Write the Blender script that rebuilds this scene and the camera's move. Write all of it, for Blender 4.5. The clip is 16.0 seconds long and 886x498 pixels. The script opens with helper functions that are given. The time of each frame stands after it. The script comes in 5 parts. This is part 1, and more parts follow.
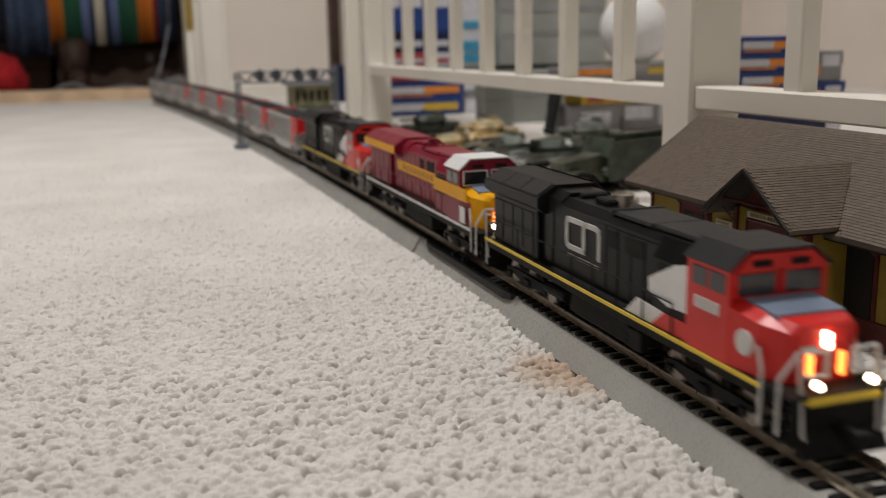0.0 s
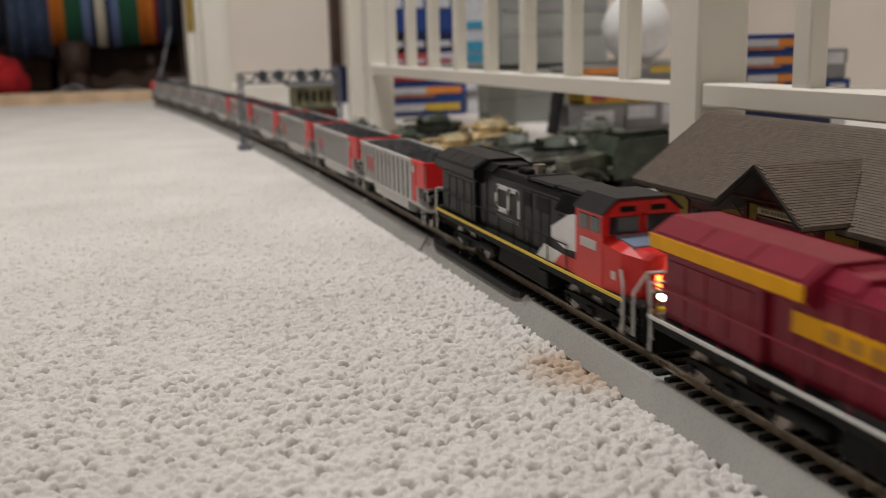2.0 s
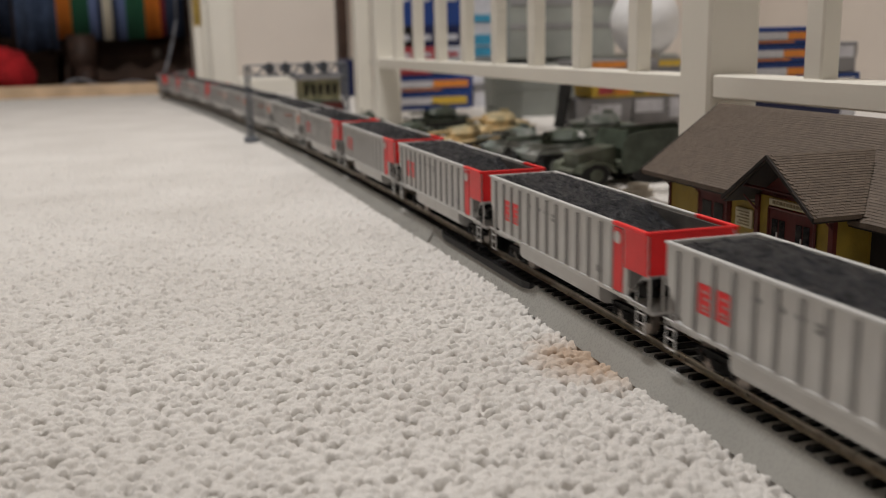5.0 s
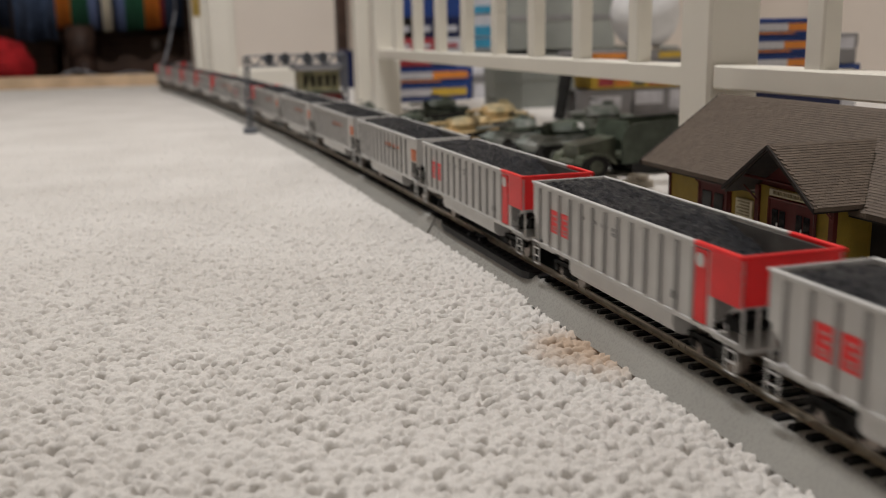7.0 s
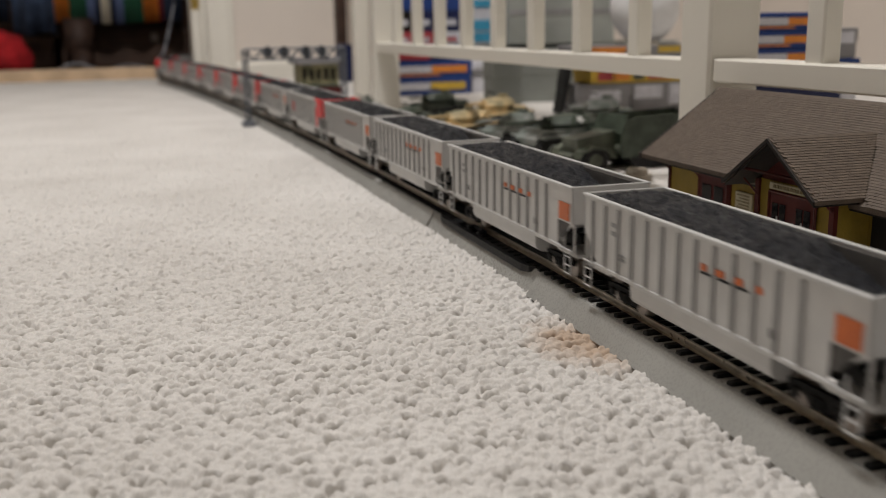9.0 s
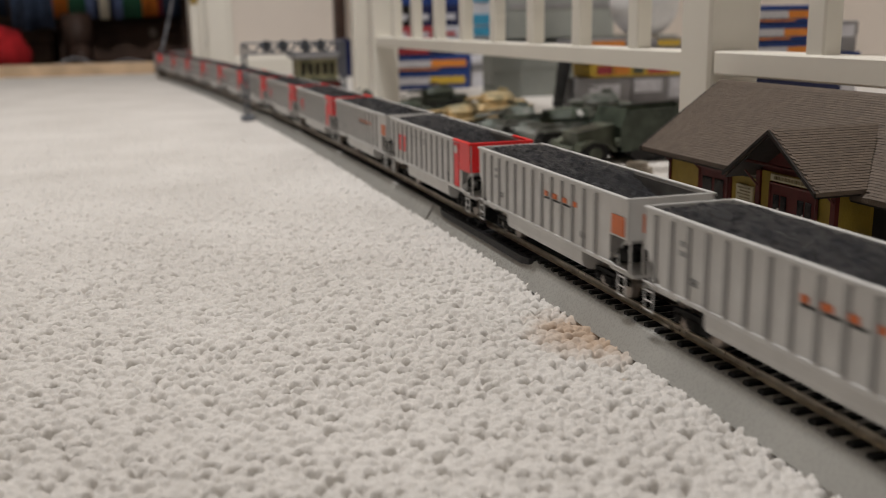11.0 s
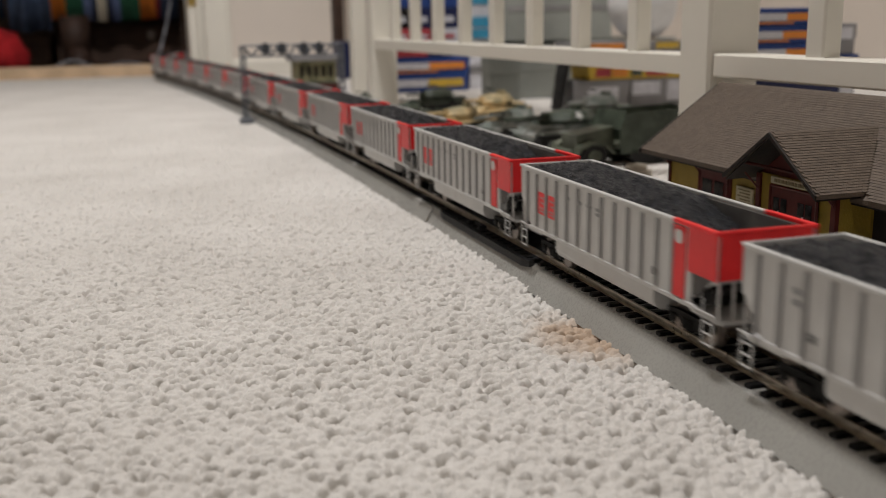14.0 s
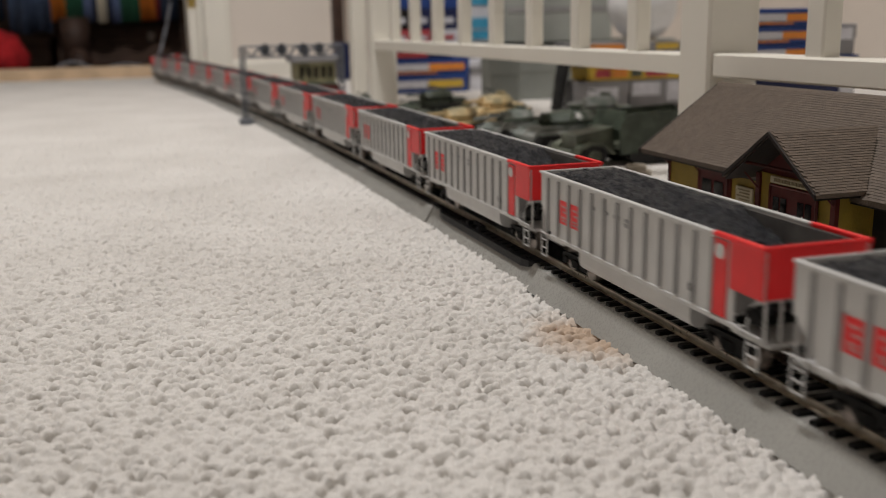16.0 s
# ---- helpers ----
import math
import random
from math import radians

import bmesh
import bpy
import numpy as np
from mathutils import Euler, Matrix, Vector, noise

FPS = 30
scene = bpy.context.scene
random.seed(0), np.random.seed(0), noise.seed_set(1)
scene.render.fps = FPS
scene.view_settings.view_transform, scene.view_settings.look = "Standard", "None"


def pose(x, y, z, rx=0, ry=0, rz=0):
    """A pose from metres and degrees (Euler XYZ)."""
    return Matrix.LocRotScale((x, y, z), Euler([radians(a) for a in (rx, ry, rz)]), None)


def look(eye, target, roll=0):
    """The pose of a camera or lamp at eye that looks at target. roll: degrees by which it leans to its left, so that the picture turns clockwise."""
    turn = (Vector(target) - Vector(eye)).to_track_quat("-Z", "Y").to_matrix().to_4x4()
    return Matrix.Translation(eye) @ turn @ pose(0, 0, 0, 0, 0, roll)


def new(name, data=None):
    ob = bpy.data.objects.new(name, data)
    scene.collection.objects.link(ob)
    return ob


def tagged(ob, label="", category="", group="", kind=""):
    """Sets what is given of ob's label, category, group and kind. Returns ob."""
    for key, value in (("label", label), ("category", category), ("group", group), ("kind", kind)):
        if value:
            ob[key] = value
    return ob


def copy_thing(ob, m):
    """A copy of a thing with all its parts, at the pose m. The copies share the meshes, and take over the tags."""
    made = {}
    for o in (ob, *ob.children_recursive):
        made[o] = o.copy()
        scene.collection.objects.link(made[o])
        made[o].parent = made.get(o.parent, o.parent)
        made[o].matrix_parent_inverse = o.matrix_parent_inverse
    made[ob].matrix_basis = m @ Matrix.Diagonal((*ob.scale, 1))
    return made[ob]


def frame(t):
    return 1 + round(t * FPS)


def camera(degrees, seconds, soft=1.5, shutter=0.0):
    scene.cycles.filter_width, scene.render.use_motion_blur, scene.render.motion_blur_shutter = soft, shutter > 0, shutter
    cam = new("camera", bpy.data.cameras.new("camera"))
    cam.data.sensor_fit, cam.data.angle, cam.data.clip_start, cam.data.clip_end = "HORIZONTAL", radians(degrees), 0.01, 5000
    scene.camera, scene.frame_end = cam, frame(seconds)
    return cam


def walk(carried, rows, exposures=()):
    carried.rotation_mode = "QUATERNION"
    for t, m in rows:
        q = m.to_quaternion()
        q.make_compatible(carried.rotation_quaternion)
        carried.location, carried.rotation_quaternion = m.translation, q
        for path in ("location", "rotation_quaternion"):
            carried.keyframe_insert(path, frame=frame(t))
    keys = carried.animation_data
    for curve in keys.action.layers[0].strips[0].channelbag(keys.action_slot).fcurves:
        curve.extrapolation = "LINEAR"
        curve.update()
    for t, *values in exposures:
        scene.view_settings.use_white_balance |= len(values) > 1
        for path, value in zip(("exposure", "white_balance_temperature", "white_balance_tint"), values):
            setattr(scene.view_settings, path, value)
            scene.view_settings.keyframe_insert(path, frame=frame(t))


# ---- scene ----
cam = camera(48.51, 16.0, soft=0.95, shutter=0.5)
cam.data.dof.use_dof = True
cam.data.dof.focus_distance = 0.42
cam.data.dof.aperture_fstop = 12.0
walk(cam, [
    (0.0, look((-0.1949, -0.0081, 0.1357), (0.10156, 0.92440, -0.07079), -1.071)),
    (0.5, look((-0.1957, -0.0074, 0.1357), (0.10239, 0.92471, -0.07002), -1.079)),
    (1.0, look((-0.1969, -0.0070, 0.1359), (0.10174, 0.92504, -0.06945), -1.148)),
    (1.5, look((-0.1979, -0.0064, 0.1354), (0.09996, 0.92589, -0.06983), -1.255)),
    (2.0, look((-0.1986, -0.0055, 0.1341), (0.09734, 0.92739, -0.07129), -1.352)),
    (2.5, look((-0.1992, -0.0047, 0.1331), (0.09430, 0.92886, -0.07264), -1.400)),
    (3.0, look((-0.1999, -0.0045, 0.1329), (0.09161, 0.92966, -0.07316), -1.404)),
    (3.5, look((-0.2004, -0.0044, 0.1328), (0.09007, 0.93000, -0.07360), -1.363)),
    (4.0, look((-0.2003, -0.0040, 0.1322), (0.09003, 0.93027, -0.07463), -1.265)),
    (6.5, look((-0.2006, -0.0028, 0.1304), (0.09037, 0.92913, -0.08589), -1.102)),
    (7.0, look((-0.2005, -0.0027, 0.1299), (0.09062, 0.92889, -0.08779), -1.061)),
    (7.5, look((-0.2003, -0.0023, 0.1292), (0.09102, 0.92885, -0.08989), -1.022)),
    (8.0, look((-0.2002, -0.0021, 0.1288), (0.09131, 0.92866, -0.09177), -0.997)),
    (8.5, look((-0.2004, -0.0019, 0.1287), (0.09149, 0.92848, -0.09312), -0.956)),
    (9.0, look((-0.2006, -0.0016, 0.1287), (0.09167, 0.92842, -0.09420), -0.893)),
    (11.5, look((-0.2006, -0.0003, 0.1267), (0.09221, 0.92835, -0.10102), -0.962)),
    (12.0, look((-0.2009, -0.0006, 0.1274), (0.09213, 0.92802, -0.10014), -0.961)),
    (12.5, look((-0.2011, -0.0006, 0.1274), (0.09246, 0.92804, -0.09956), -0.931)),
    (13.0, look((-0.2012, -0.0003, 0.1271), (0.09291, 0.92822, -0.09929), -0.925)),
    (13.5, look((-0.2015, -0.0001, 0.1270), (0.09310, 0.92842, -0.09884), -0.943)),
    (14.0, look((-0.2020, -0.0001, 0.1272), (0.09298, 0.92851, -0.09809), -0.956)),
    (14.5, look((-0.2022, -0.0001, 0.1275), (0.09287, 0.92845, -0.09765), -0.956)),
    (15.0, look((-0.2020, -0.0002, 0.1273), (0.09294, 0.92842, -0.09767), -0.959)),
    (15.5, look((-0.2017, -0.0001, 0.1267), (0.09319, 0.92866, -0.09771), -0.976)),
    (16.0, look((-0.2014, 0.0002, 0.1262), (0.09350, 0.92912, -0.09754), -0.979)),
])

# ---- light: a warm ceiling lamp and a weak added fill in a closed room ----
world = bpy.data.worlds.new("world")
scene.world = world
world.use_nodes = True
world.node_tree.nodes["Background"].inputs[0].default_value = (1.0, 0.93, 0.86, 1)
world.node_tree.nodes["Background"].inputs[1].default_value = 0.03


def area(name, loc, target, size, watts, color):
    d = bpy.data.lights.new(name, "AREA")
    d.shape, d.size, d.energy, d.color = "DISK", size, watts, color
    ob = new(name, d)
    ob.matrix_world = look(loc, target)
    return ob


area("unseen_ceiling_lamp", (-0.20, 1.00, 2.38), (-0.20, 1.00, 0), 0.26, 42, (1.0, 0.968, 0.955))
# weak unseen fill behind the camera, added to brighten the near end
area("unseen_ceiling_lamp", (-0.6, -1.6, 2.38), (-0.6, -1.6, 0), 0.35, 9, (1.0, 0.968, 0.955))
scene.view_settings.exposure = 0.0


# ---- materials ----
def mat(name, color, rough=0.5, metal=0.0, vary=0.08, scale=60.0, bump=0.0, bscale=400.0, emit=0.0, spec=0.32, second=None):
    m = bpy.data.materials.new(name)
    m.use_nodes = True
    nt = m.node_tree
    b = nt.nodes["Principled BSDF"]
    b.inputs["Roughness"].default_value = rough
    b.inputs["Metallic"].default_value = metal
    b.inputs["Specular IOR Level"].default_value = spec
    tc = nt.nodes.new("ShaderNodeTexCoord")
    n1 = nt.nodes.new("ShaderNodeTexNoise")
    n1.inputs["Scale"].default_value = scale
    n1.inputs["Detail"].default_value = 6
    nt.links.new(tc.outputs["Object"], n1.inputs["Vector"])
    mix = nt.nodes.new("ShaderNodeMix")
    mix.data_type = "RGBA"
    c = Vector(color)
    lo = c * (1 - vary) if second is None else Vector(second)
    hi = c * (1 + vary) if second is None else c
    mix.inputs[6].default_value = (*lo, 1)
    mix.inputs[7].default_value = (*[min(1, v) for v in hi], 1)
    ramp = nt.nodes.new("ShaderNodeMapRange")
    ramp.inputs[1].default_value, ramp.inputs[2].default_value = 0.35, 0.65
    nt.links.new(n1.outputs["Fac"], ramp.inputs[0])
    nt.links.new(ramp.outputs[0], mix.inputs[0])
    nt.links.new(mix.outputs[2], b.inputs["Base Color"])
    n2 = nt.nodes.new("ShaderNodeTexNoise")
    n2.inputs["Scale"].default_value = bscale
    n2.inputs["Detail"].default_value = 4
    nt.links.new(tc.outputs["Object"], n2.inputs["Vector"])
    rr = nt.nodes.new("ShaderNodeMapRange")
    rr.inputs[3].default_value, rr.inputs[4].default_value = max(0, rough - 0.08), min(1, rough + 0.08)
    nt.links.new(n2.outputs["Fac"], rr.inputs[0])
    nt.links.new(rr.outputs[0], b.inputs["Roughness"])
    if bump:
        bp = nt.nodes.new("ShaderNodeBump")
        bp.inputs["Strength"].default_value = min(1, bump)
        bp.inputs["Distance"].default_value = 0.001 * max(1, bump)
        nt.links.new(n2.outputs["Fac"], bp.inputs["Height"])
        nt.links.new(bp.outputs[0], b.inputs["Normal"])
    if emit:
        b.inputs["Emission Color"].default_value = (*color, 1)
        b.inputs["Emission Strength"].default_value = emit
    return m


def nodes_of(m):
    return m.node_tree, m.node_tree.nodes["Principled BSDF"]


M_WHITE = mat("white_paint", (0.80, 0.77, 0.69), 0.35, vary=0.03, scale=8, bump=0.15, bscale=120)
M_WALL = mat("wall_paint", (0.74, 0.67, 0.60), 0.85, vary=0.03, scale=5, bump=0.3, bscale=250)
M_CEIL = mat("ceiling_paint", (0.85, 0.83, 0.8), 0.9, vary=0.02, scale=4)
M_WOOD = mat("sill_wood", (0.60, 0.44, 0.29), 0.45, vary=0.15, scale=20)
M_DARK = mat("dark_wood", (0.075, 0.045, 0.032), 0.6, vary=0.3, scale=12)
M_ROADBED = mat("roadbed_grey_plastic", (0.345, 0.34, 0.315), 0.28, vary=0.05, scale=30, bump=0.06, bscale=900)
M_BLACK = mat("black_plastic", (0.008, 0.008, 0.0085), 0.55, vary=0.2, scale=200, bump=0.2, bscale=1500, spec=0.2)
M_RAIL = mat("nickel_rail", (0.55, 0.49, 0.40), 0.30, 1.0, vary=0.15, scale=150)
M_RAILSIDE = mat("rail_side", (0.20, 0.165, 0.12), 0.45, 0.6, vary=0.2, scale=150)
M_STEEL = mat("wheel_steel", (0.30, 0.26, 0.23), 0.4, 0.7, vary=0.2, scale=300)
M_GREY = mat("car_grey_paint", (0.545, 0.54, 0.525), 0.42, vary=0.05, scale=90, bump=0.06, bscale=1500)
M_RIB = mat("rib_shaded_grey", (0.27, 0.265, 0.258), 0.45, vary=0.06, scale=200)
M_RED = mat("car_red_paint", (0.74, 0.022, 0.024), 0.4, vary=0.06, scale=120)
M_ORANGE = mat("car_orange_paint", (0.55, 0.13, 0.03), 0.42, vary=0.1, scale=120)
M_COAL = mat("coal", (0.018, 0.019, 0.023), 0.34, vary=0.5, scale=400, bump=2.0, bscale=900)
M_LBLACK = mat("engine_black_paint", (0.007, 0.007, 0.0075), 0.40, vary=0.15, scale=120, bump=0.05, bscale=900, spec=0.14)
M_LROOF = mat("engine_roof_black", (0.013, 0.013, 0.014), 0.5, vary=0.15, scale=120)
M_LRED = mat("engine_red_paint", (0.60, 0.022, 0.018), 0.36, vary=0.05, scale=120)
M_MAROON = mat("engine_maroon_paint", (0.21, 0.011, 0.028), 0.38, vary=0.08, scale=120, spec=0.22)
M_YEL = mat("engine_yellow_paint", (0.80, 0.385, 0.002), 0.45, vary=0.05, scale=120, spec=0.15)
M_LWHITE = mat("engine_white_paint", (0.72, 0.72, 0.72), 0.4, vary=0.04, scale=120)
M_HANDRAIL = mat("handrail_grey", (0.55, 0.54, 0.52), 0.45, vary=0.05, scale=120)
M_UNDER = mat("underframe_black", (0.008, 0.0075, 0.007), 0.65, vary=0.3, scale=200, bump=0.3, bscale=900, spec=0.18)
M_GLASS = mat("dark_cab_glass", (0.022, 0.022, 0.024), 0.06, vary=0.1, spec=0.6)
M_SILVERBLUE = mat("nose_reflection_blue", (0.17, 0.22, 0.30), 0.4, vary=0.1)
M_LAMP = mat("lit_headlight", (1.0, 0.80, 0.50), 0.3, vary=0.0, emit=22.0)
M_GLOWRED = mat("painted_nose_glow", (1.0, 0.22, 0.04), 0.3, vary=0.0, emit=5.0)
M_LET = mat("lettering_white", (0.62, 0.62, 0.60), 0.5, vary=0.05)
M_LETG = mat("lettering_grey", (0.24, 0.24, 0.235), 0.5, vary=0.08)
M_HOUSEY = mat("depot_olive_yellow", (0.24, 0.165, 0.022), 0.6, vary=0.1, scale=150, bump=0.2, bscale=900)
M_HOUSER = mat("depot_maroon", (0.075, 0.010, 0.008), 0.55, vary=0.15, scale=150)
M_SIGN = mat("depot_sign_cream", (0.50, 0.46, 0.32), 0.6, vary=0.08, scale=200)
M_DARKIN = mat("dark_interior", (0.008, 0.006, 0.005), 0.7, vary=0.2)
M_GANTRY = mat("gantry_grey_plastic", (0.13, 0.14, 0.16), 0.5, vary=0.1, scale=200)
M_OLIVE = mat("olive_drab", (0.10, 0.112, 0.082), 0.45, vary=0.3, scale=60)
M_OLIVE2 = mat("dark_green_armour", (0.055, 0.070, 0.052), 0.45, vary=0.35, scale=60)
M_CAMO = mat("sand_camouflage", (0.68, 0.50, 0.26), 0.6, second=(0.22, 0.21, 0.13), scale=45)
M_CAMOG = mat("grey_green_camouflage", (0.33, 0.34, 0.32), 0.6, second=(0.10, 0.13, 0.11), scale=45)
M_RUBBER = mat("rubber", (0.015, 0.015, 0.015), 0.7, vary=0.3)
M_BLUEBOX = mat("blue_card_box", (0.02, 0.055, 0.22), 0.4, vary=0.08, scale=15)
M_NAVYBOX = mat("navy_card_box", (0.012, 0.018, 0.07), 0.45, vary=0.1, scale=15)
M_GREYBOX = mat("grey_card_box", (0.24, 0.235, 0.24), 0.5, vary=0.2, scale=15)
M_TEAL = mat("grey_green_card", (0.26, 0.275, 0.255), 0.55, vary=0.2, scale=9)
M_CYAN = mat("cyan_print", (0.06, 0.32, 0.50), 0.5, vary=0.1)
M_OPRINT = mat("orange_print", (0.75, 0.27, 0.05), 0.5, vary=0.1)
M_YPRINT = mat("yellow_print", (0.62, 0.42, 0.06), 0.5, vary=0.1)
M_WPRINT = mat("white_print", (0.62, 0.62, 0.66), 0.5, vary=0.1, scale=90)
M_REDPRINT = mat("red_print", (0.42, 0.06, 0.07), 0.5, vary=0.15)
M_DENIM = mat("blue_denim", (0.055, 0.080, 0.14), 0.9, vary=0.25, scale=40, bump=0.8, bscale=500)
M_DULLGOLD = mat("dull_gold_lettering", (0.48, 0.22, 0.02), 0.5, vary=0.1)
M_WPINK = mat("faded_white_print", (0.50, 0.20, 0.19), 0.5, vary=0.1)
M_LINER = mat("shaded_inner_steel", (0.11, 0.105, 0.10), 0.6, vary=0.3, scale=120)
M_YELC = mat("stripe_yellow", (0.72, 0.52, 0.05), 0.45, vary=0.05)


# ---- small builders ----
def quad_box(bm, x0, x1, y0, y1, z0, z1, bevel=0.0):
    vs = [bm.verts.new(p) for p in ((x0, y0, z0), (x1, y0, z0), (x1, y1, z0), (x0, y1, z0), (x0, y0, z1), (x1, y0, z1), (x1, y1, z1), (x0, y1, z1))]
    fs = [bm.faces.new([vs[i] for i in f]) for f in ((3, 2, 1, 0), (4, 5, 6, 7), (0, 1, 5, 4), (1, 2, 6, 5), (2, 3, 7, 6), (3, 0, 4, 7))]
    if bevel:
        es = {e for f in fs for e in f.edges}
        bmesh.ops.bevel(bm, geom=list(es), offset=bevel, segments=1, affect="EDGES", clamp_overlap=True)
    return bm


def boxm(*args):
    return quad_box(bmesh.new(), *args)


def prism(bm, pts, axis, a, b):
    """A profile of (u, v) points drawn out along an axis: x: (y, z); y: (x, z); z: (x, y)."""
    def at(u, v, w):
        return {"x": (w, u, v), "y": (u, w, v), "z": (u, v, w)}[axis]
    lo = [bm.verts.new(at(u, v, a)) for u, v in pts]
    hi = [bm.verts.new(at(u, v, b)) for u, v in pts]
    n = len(pts)
    fs = [bm.faces.new(lo), bm.faces.new(hi[::-1])]
    for i in range(n):
        fs.append(bm.faces.new((lo[i], hi[i], hi[(i + 1) % n], lo[(i + 1) % n])))
    bmesh.ops.recalc_face_normals(bm, faces=fs)
    return bm


def rod(bm, p, q, r, n=6, r2=None):
    p, q = Vector(p), Vector(q)
    m = Matrix.Translation((p + q) / 2) @ (q - p).to_track_quat("Z", "Y").to_matrix().to_4x4()
    bmesh.ops.create_cone(bm, cap_ends=True, segments=n, radius1=r, radius2=r if r2 is None else r2, depth=(q - p).length, matrix=m)
    return bm


def pipe(bm, pts, r, n=5):
    for p, q in zip(pts, pts[1:]):
        rod(bm, p, q, r, n)
    return bm


def ball(bm, c, r, sx=1, sy=1, sz=1, u=10, v=6):
    bmesh.ops.create_uvsphere(bm, u_segments=u, v_segments=v, radius=r, matrix=Matrix.Translation(c) @ Matrix.Diagonal((sx, sy, sz, 1)))
    return bm


def mesh_of(name, bm, material, smooth=False):
    me = bpy.data.meshes.new(name)
    bm.to_mesh(me)
    bm.free()
    me.materials.append(material)
    if smooth:
        for p in me.polygons:
            p.use_smooth = True
    return me


def part(name, bm, material, parent=None, label="", smooth=False):
    ob = new(name, mesh_of(name, bm, material, smooth))
    ob.parent = parent
    if label:
        tagged(ob, label)
    return ob


def part_at(name, me, parent, m, label=""):
    ob = new(name, me)
    ob.parent = parent
    ob.matrix_basis = m
    if label:
        tagged(ob, label)
    return ob


def thing(name, label, category, group="", kind="", m=None):
    ob = new(name)
    ob.empty_display_size = 0.01
    if m is not None:
        ob.matrix_basis = m
    return tagged(ob, label, category, group, kind)


def structure(name, bm, material, label, category="", smooth=False):
    return tagged(part(name, bm, material, None, "", smooth), label, category, kind="structure")


# ---- carpet ----
def carpet_material():
    m = bpy.data.materials.new("cream_loop_carpet")
    m.use_nodes = True
    nt, b = nodes_of(m)
    b.inputs["Roughness"].default_value = 0.95
    b.inputs["Specular IOR Level"].default_value = 0.15
    tc = nt.nodes.new("ShaderNodeTexCoord")

    def node(kind, **kw):
        n = nt.nodes.new(kind)
        for k, v in kw.items():
            n.inputs[k].default_value = v
        return n
    big = node("ShaderNodeTexNoise", Scale=9.0, Detail=3.0)
    fib = node("ShaderNodeTexNoise", Scale=1500.0, Detail=3.0)
    vor = node("ShaderNodeTexVoronoi", Scale=290.0)
    spot = node("ShaderNodeTexNoise", Scale=70.0, Detail=4.0)
    for n in (big, fib, vor, spot):
        nt.links.new(tc.outputs["Object"], n.inputs["Vector"])
    ramp = nt.nodes.new("ShaderNodeValToRGB")
    ramp.color_ramp.elements[0].color = (0.56, 0.533, 0.495, 1)
    ramp.color_ramp.elements[1].color = (0.735, 0.712, 0.675, 1)
    ramp.color_ramp.elements[0].position, ramp.color_ramp.elements[1].position = 0.3, 0.7
    add = nt.nodes.new("ShaderNodeMath")
    add.operation = "MULTIPLY_ADD"
    add.inputs[1].default_value = 0.5
    nt.links.new(fib.outputs["Fac"], add.inputs[0])
    half = nt.nodes.new("ShaderNodeMath")
    half.operation = "MULTIPLY"
    half.inputs[1].default_value = 0.5
    nt.links.new(big.outputs["Fac"], half.inputs[0])
    nt.links.new(half.outputs[0], add.inputs[2])
    nt.links.new(add.outputs[0], ramp.inputs[0])
    # an old brown stain beside the track
    sep = nt.nodes.new("ShaderNodeVectorMath")
    sep.operation = "SUBTRACT"
    sep.inputs[1].default_value = (-0.028, 0.352, 0)
    nt.links.new(tc.outputs["Object"], sep.inputs[0])
    mul = nt.nodes.new("ShaderNodeVectorMath")
    mul.operation = "MULTIPLY"
    mul.inputs[1].default_value = (1.0, 0.62, 0.0)
    nt.links.new(sep.outputs[0], mul.inputs[0])
    ln = nt.nodes.new("ShaderNodeVectorMath")
    ln.operation = "LENGTH"
    nt.links.new(mul.outputs[0], ln.inputs[0])
    wob = nt.nodes.new("ShaderNodeMath")
    wob.operation = "MULTIPLY_ADD"
    wob.inputs[1].default_value = 0.024
    nt.links.new(spot.outputs["Fac"], wob.inputs[0])
    nt.links.new(ln.outputs["Value"], wob.inputs[2])
    st = nt.nodes.new("ShaderNodeMapRange")
    st.inputs[1].default_value, st.inputs[2].default_value = 0.020, 0.037
    st.inputs[3].default_value, st.inputs[4].default_value = 0.62, 0.0
    nt.links.new(wob.outputs[0], st.inputs[0])
    mix = nt.nodes.new("ShaderNodeMix")
    mix.data_type = "RGBA"
    mix.inputs[7].default_value = (0.42, 0.255, 0.13, 1)
    nt.links.new(st.outputs[0], mix.inputs[0])
    nt.links.new(ramp.outputs[0], mix.inputs[6])
    nt.links.new(mix.outputs[2], b.inputs["Base Color"])
    b1 = node("ShaderNodeBump", Strength=0.12, Distance=0.0010)
    nt.links.new(vor.outputs["Distance"], b1.inputs["Height"])
    b1.invert = True
    b2 = node("ShaderNodeBump", Strength=0.35, Distance=0.0004)
    nt.links.new(fib.outputs["Fac"], b2.inputs["Height"])
    nt.links.new(b1.outputs[0], b2.inputs["Normal"])
    nt.links.new(b2.outputs[0], b.inputs["Normal"])
    return m


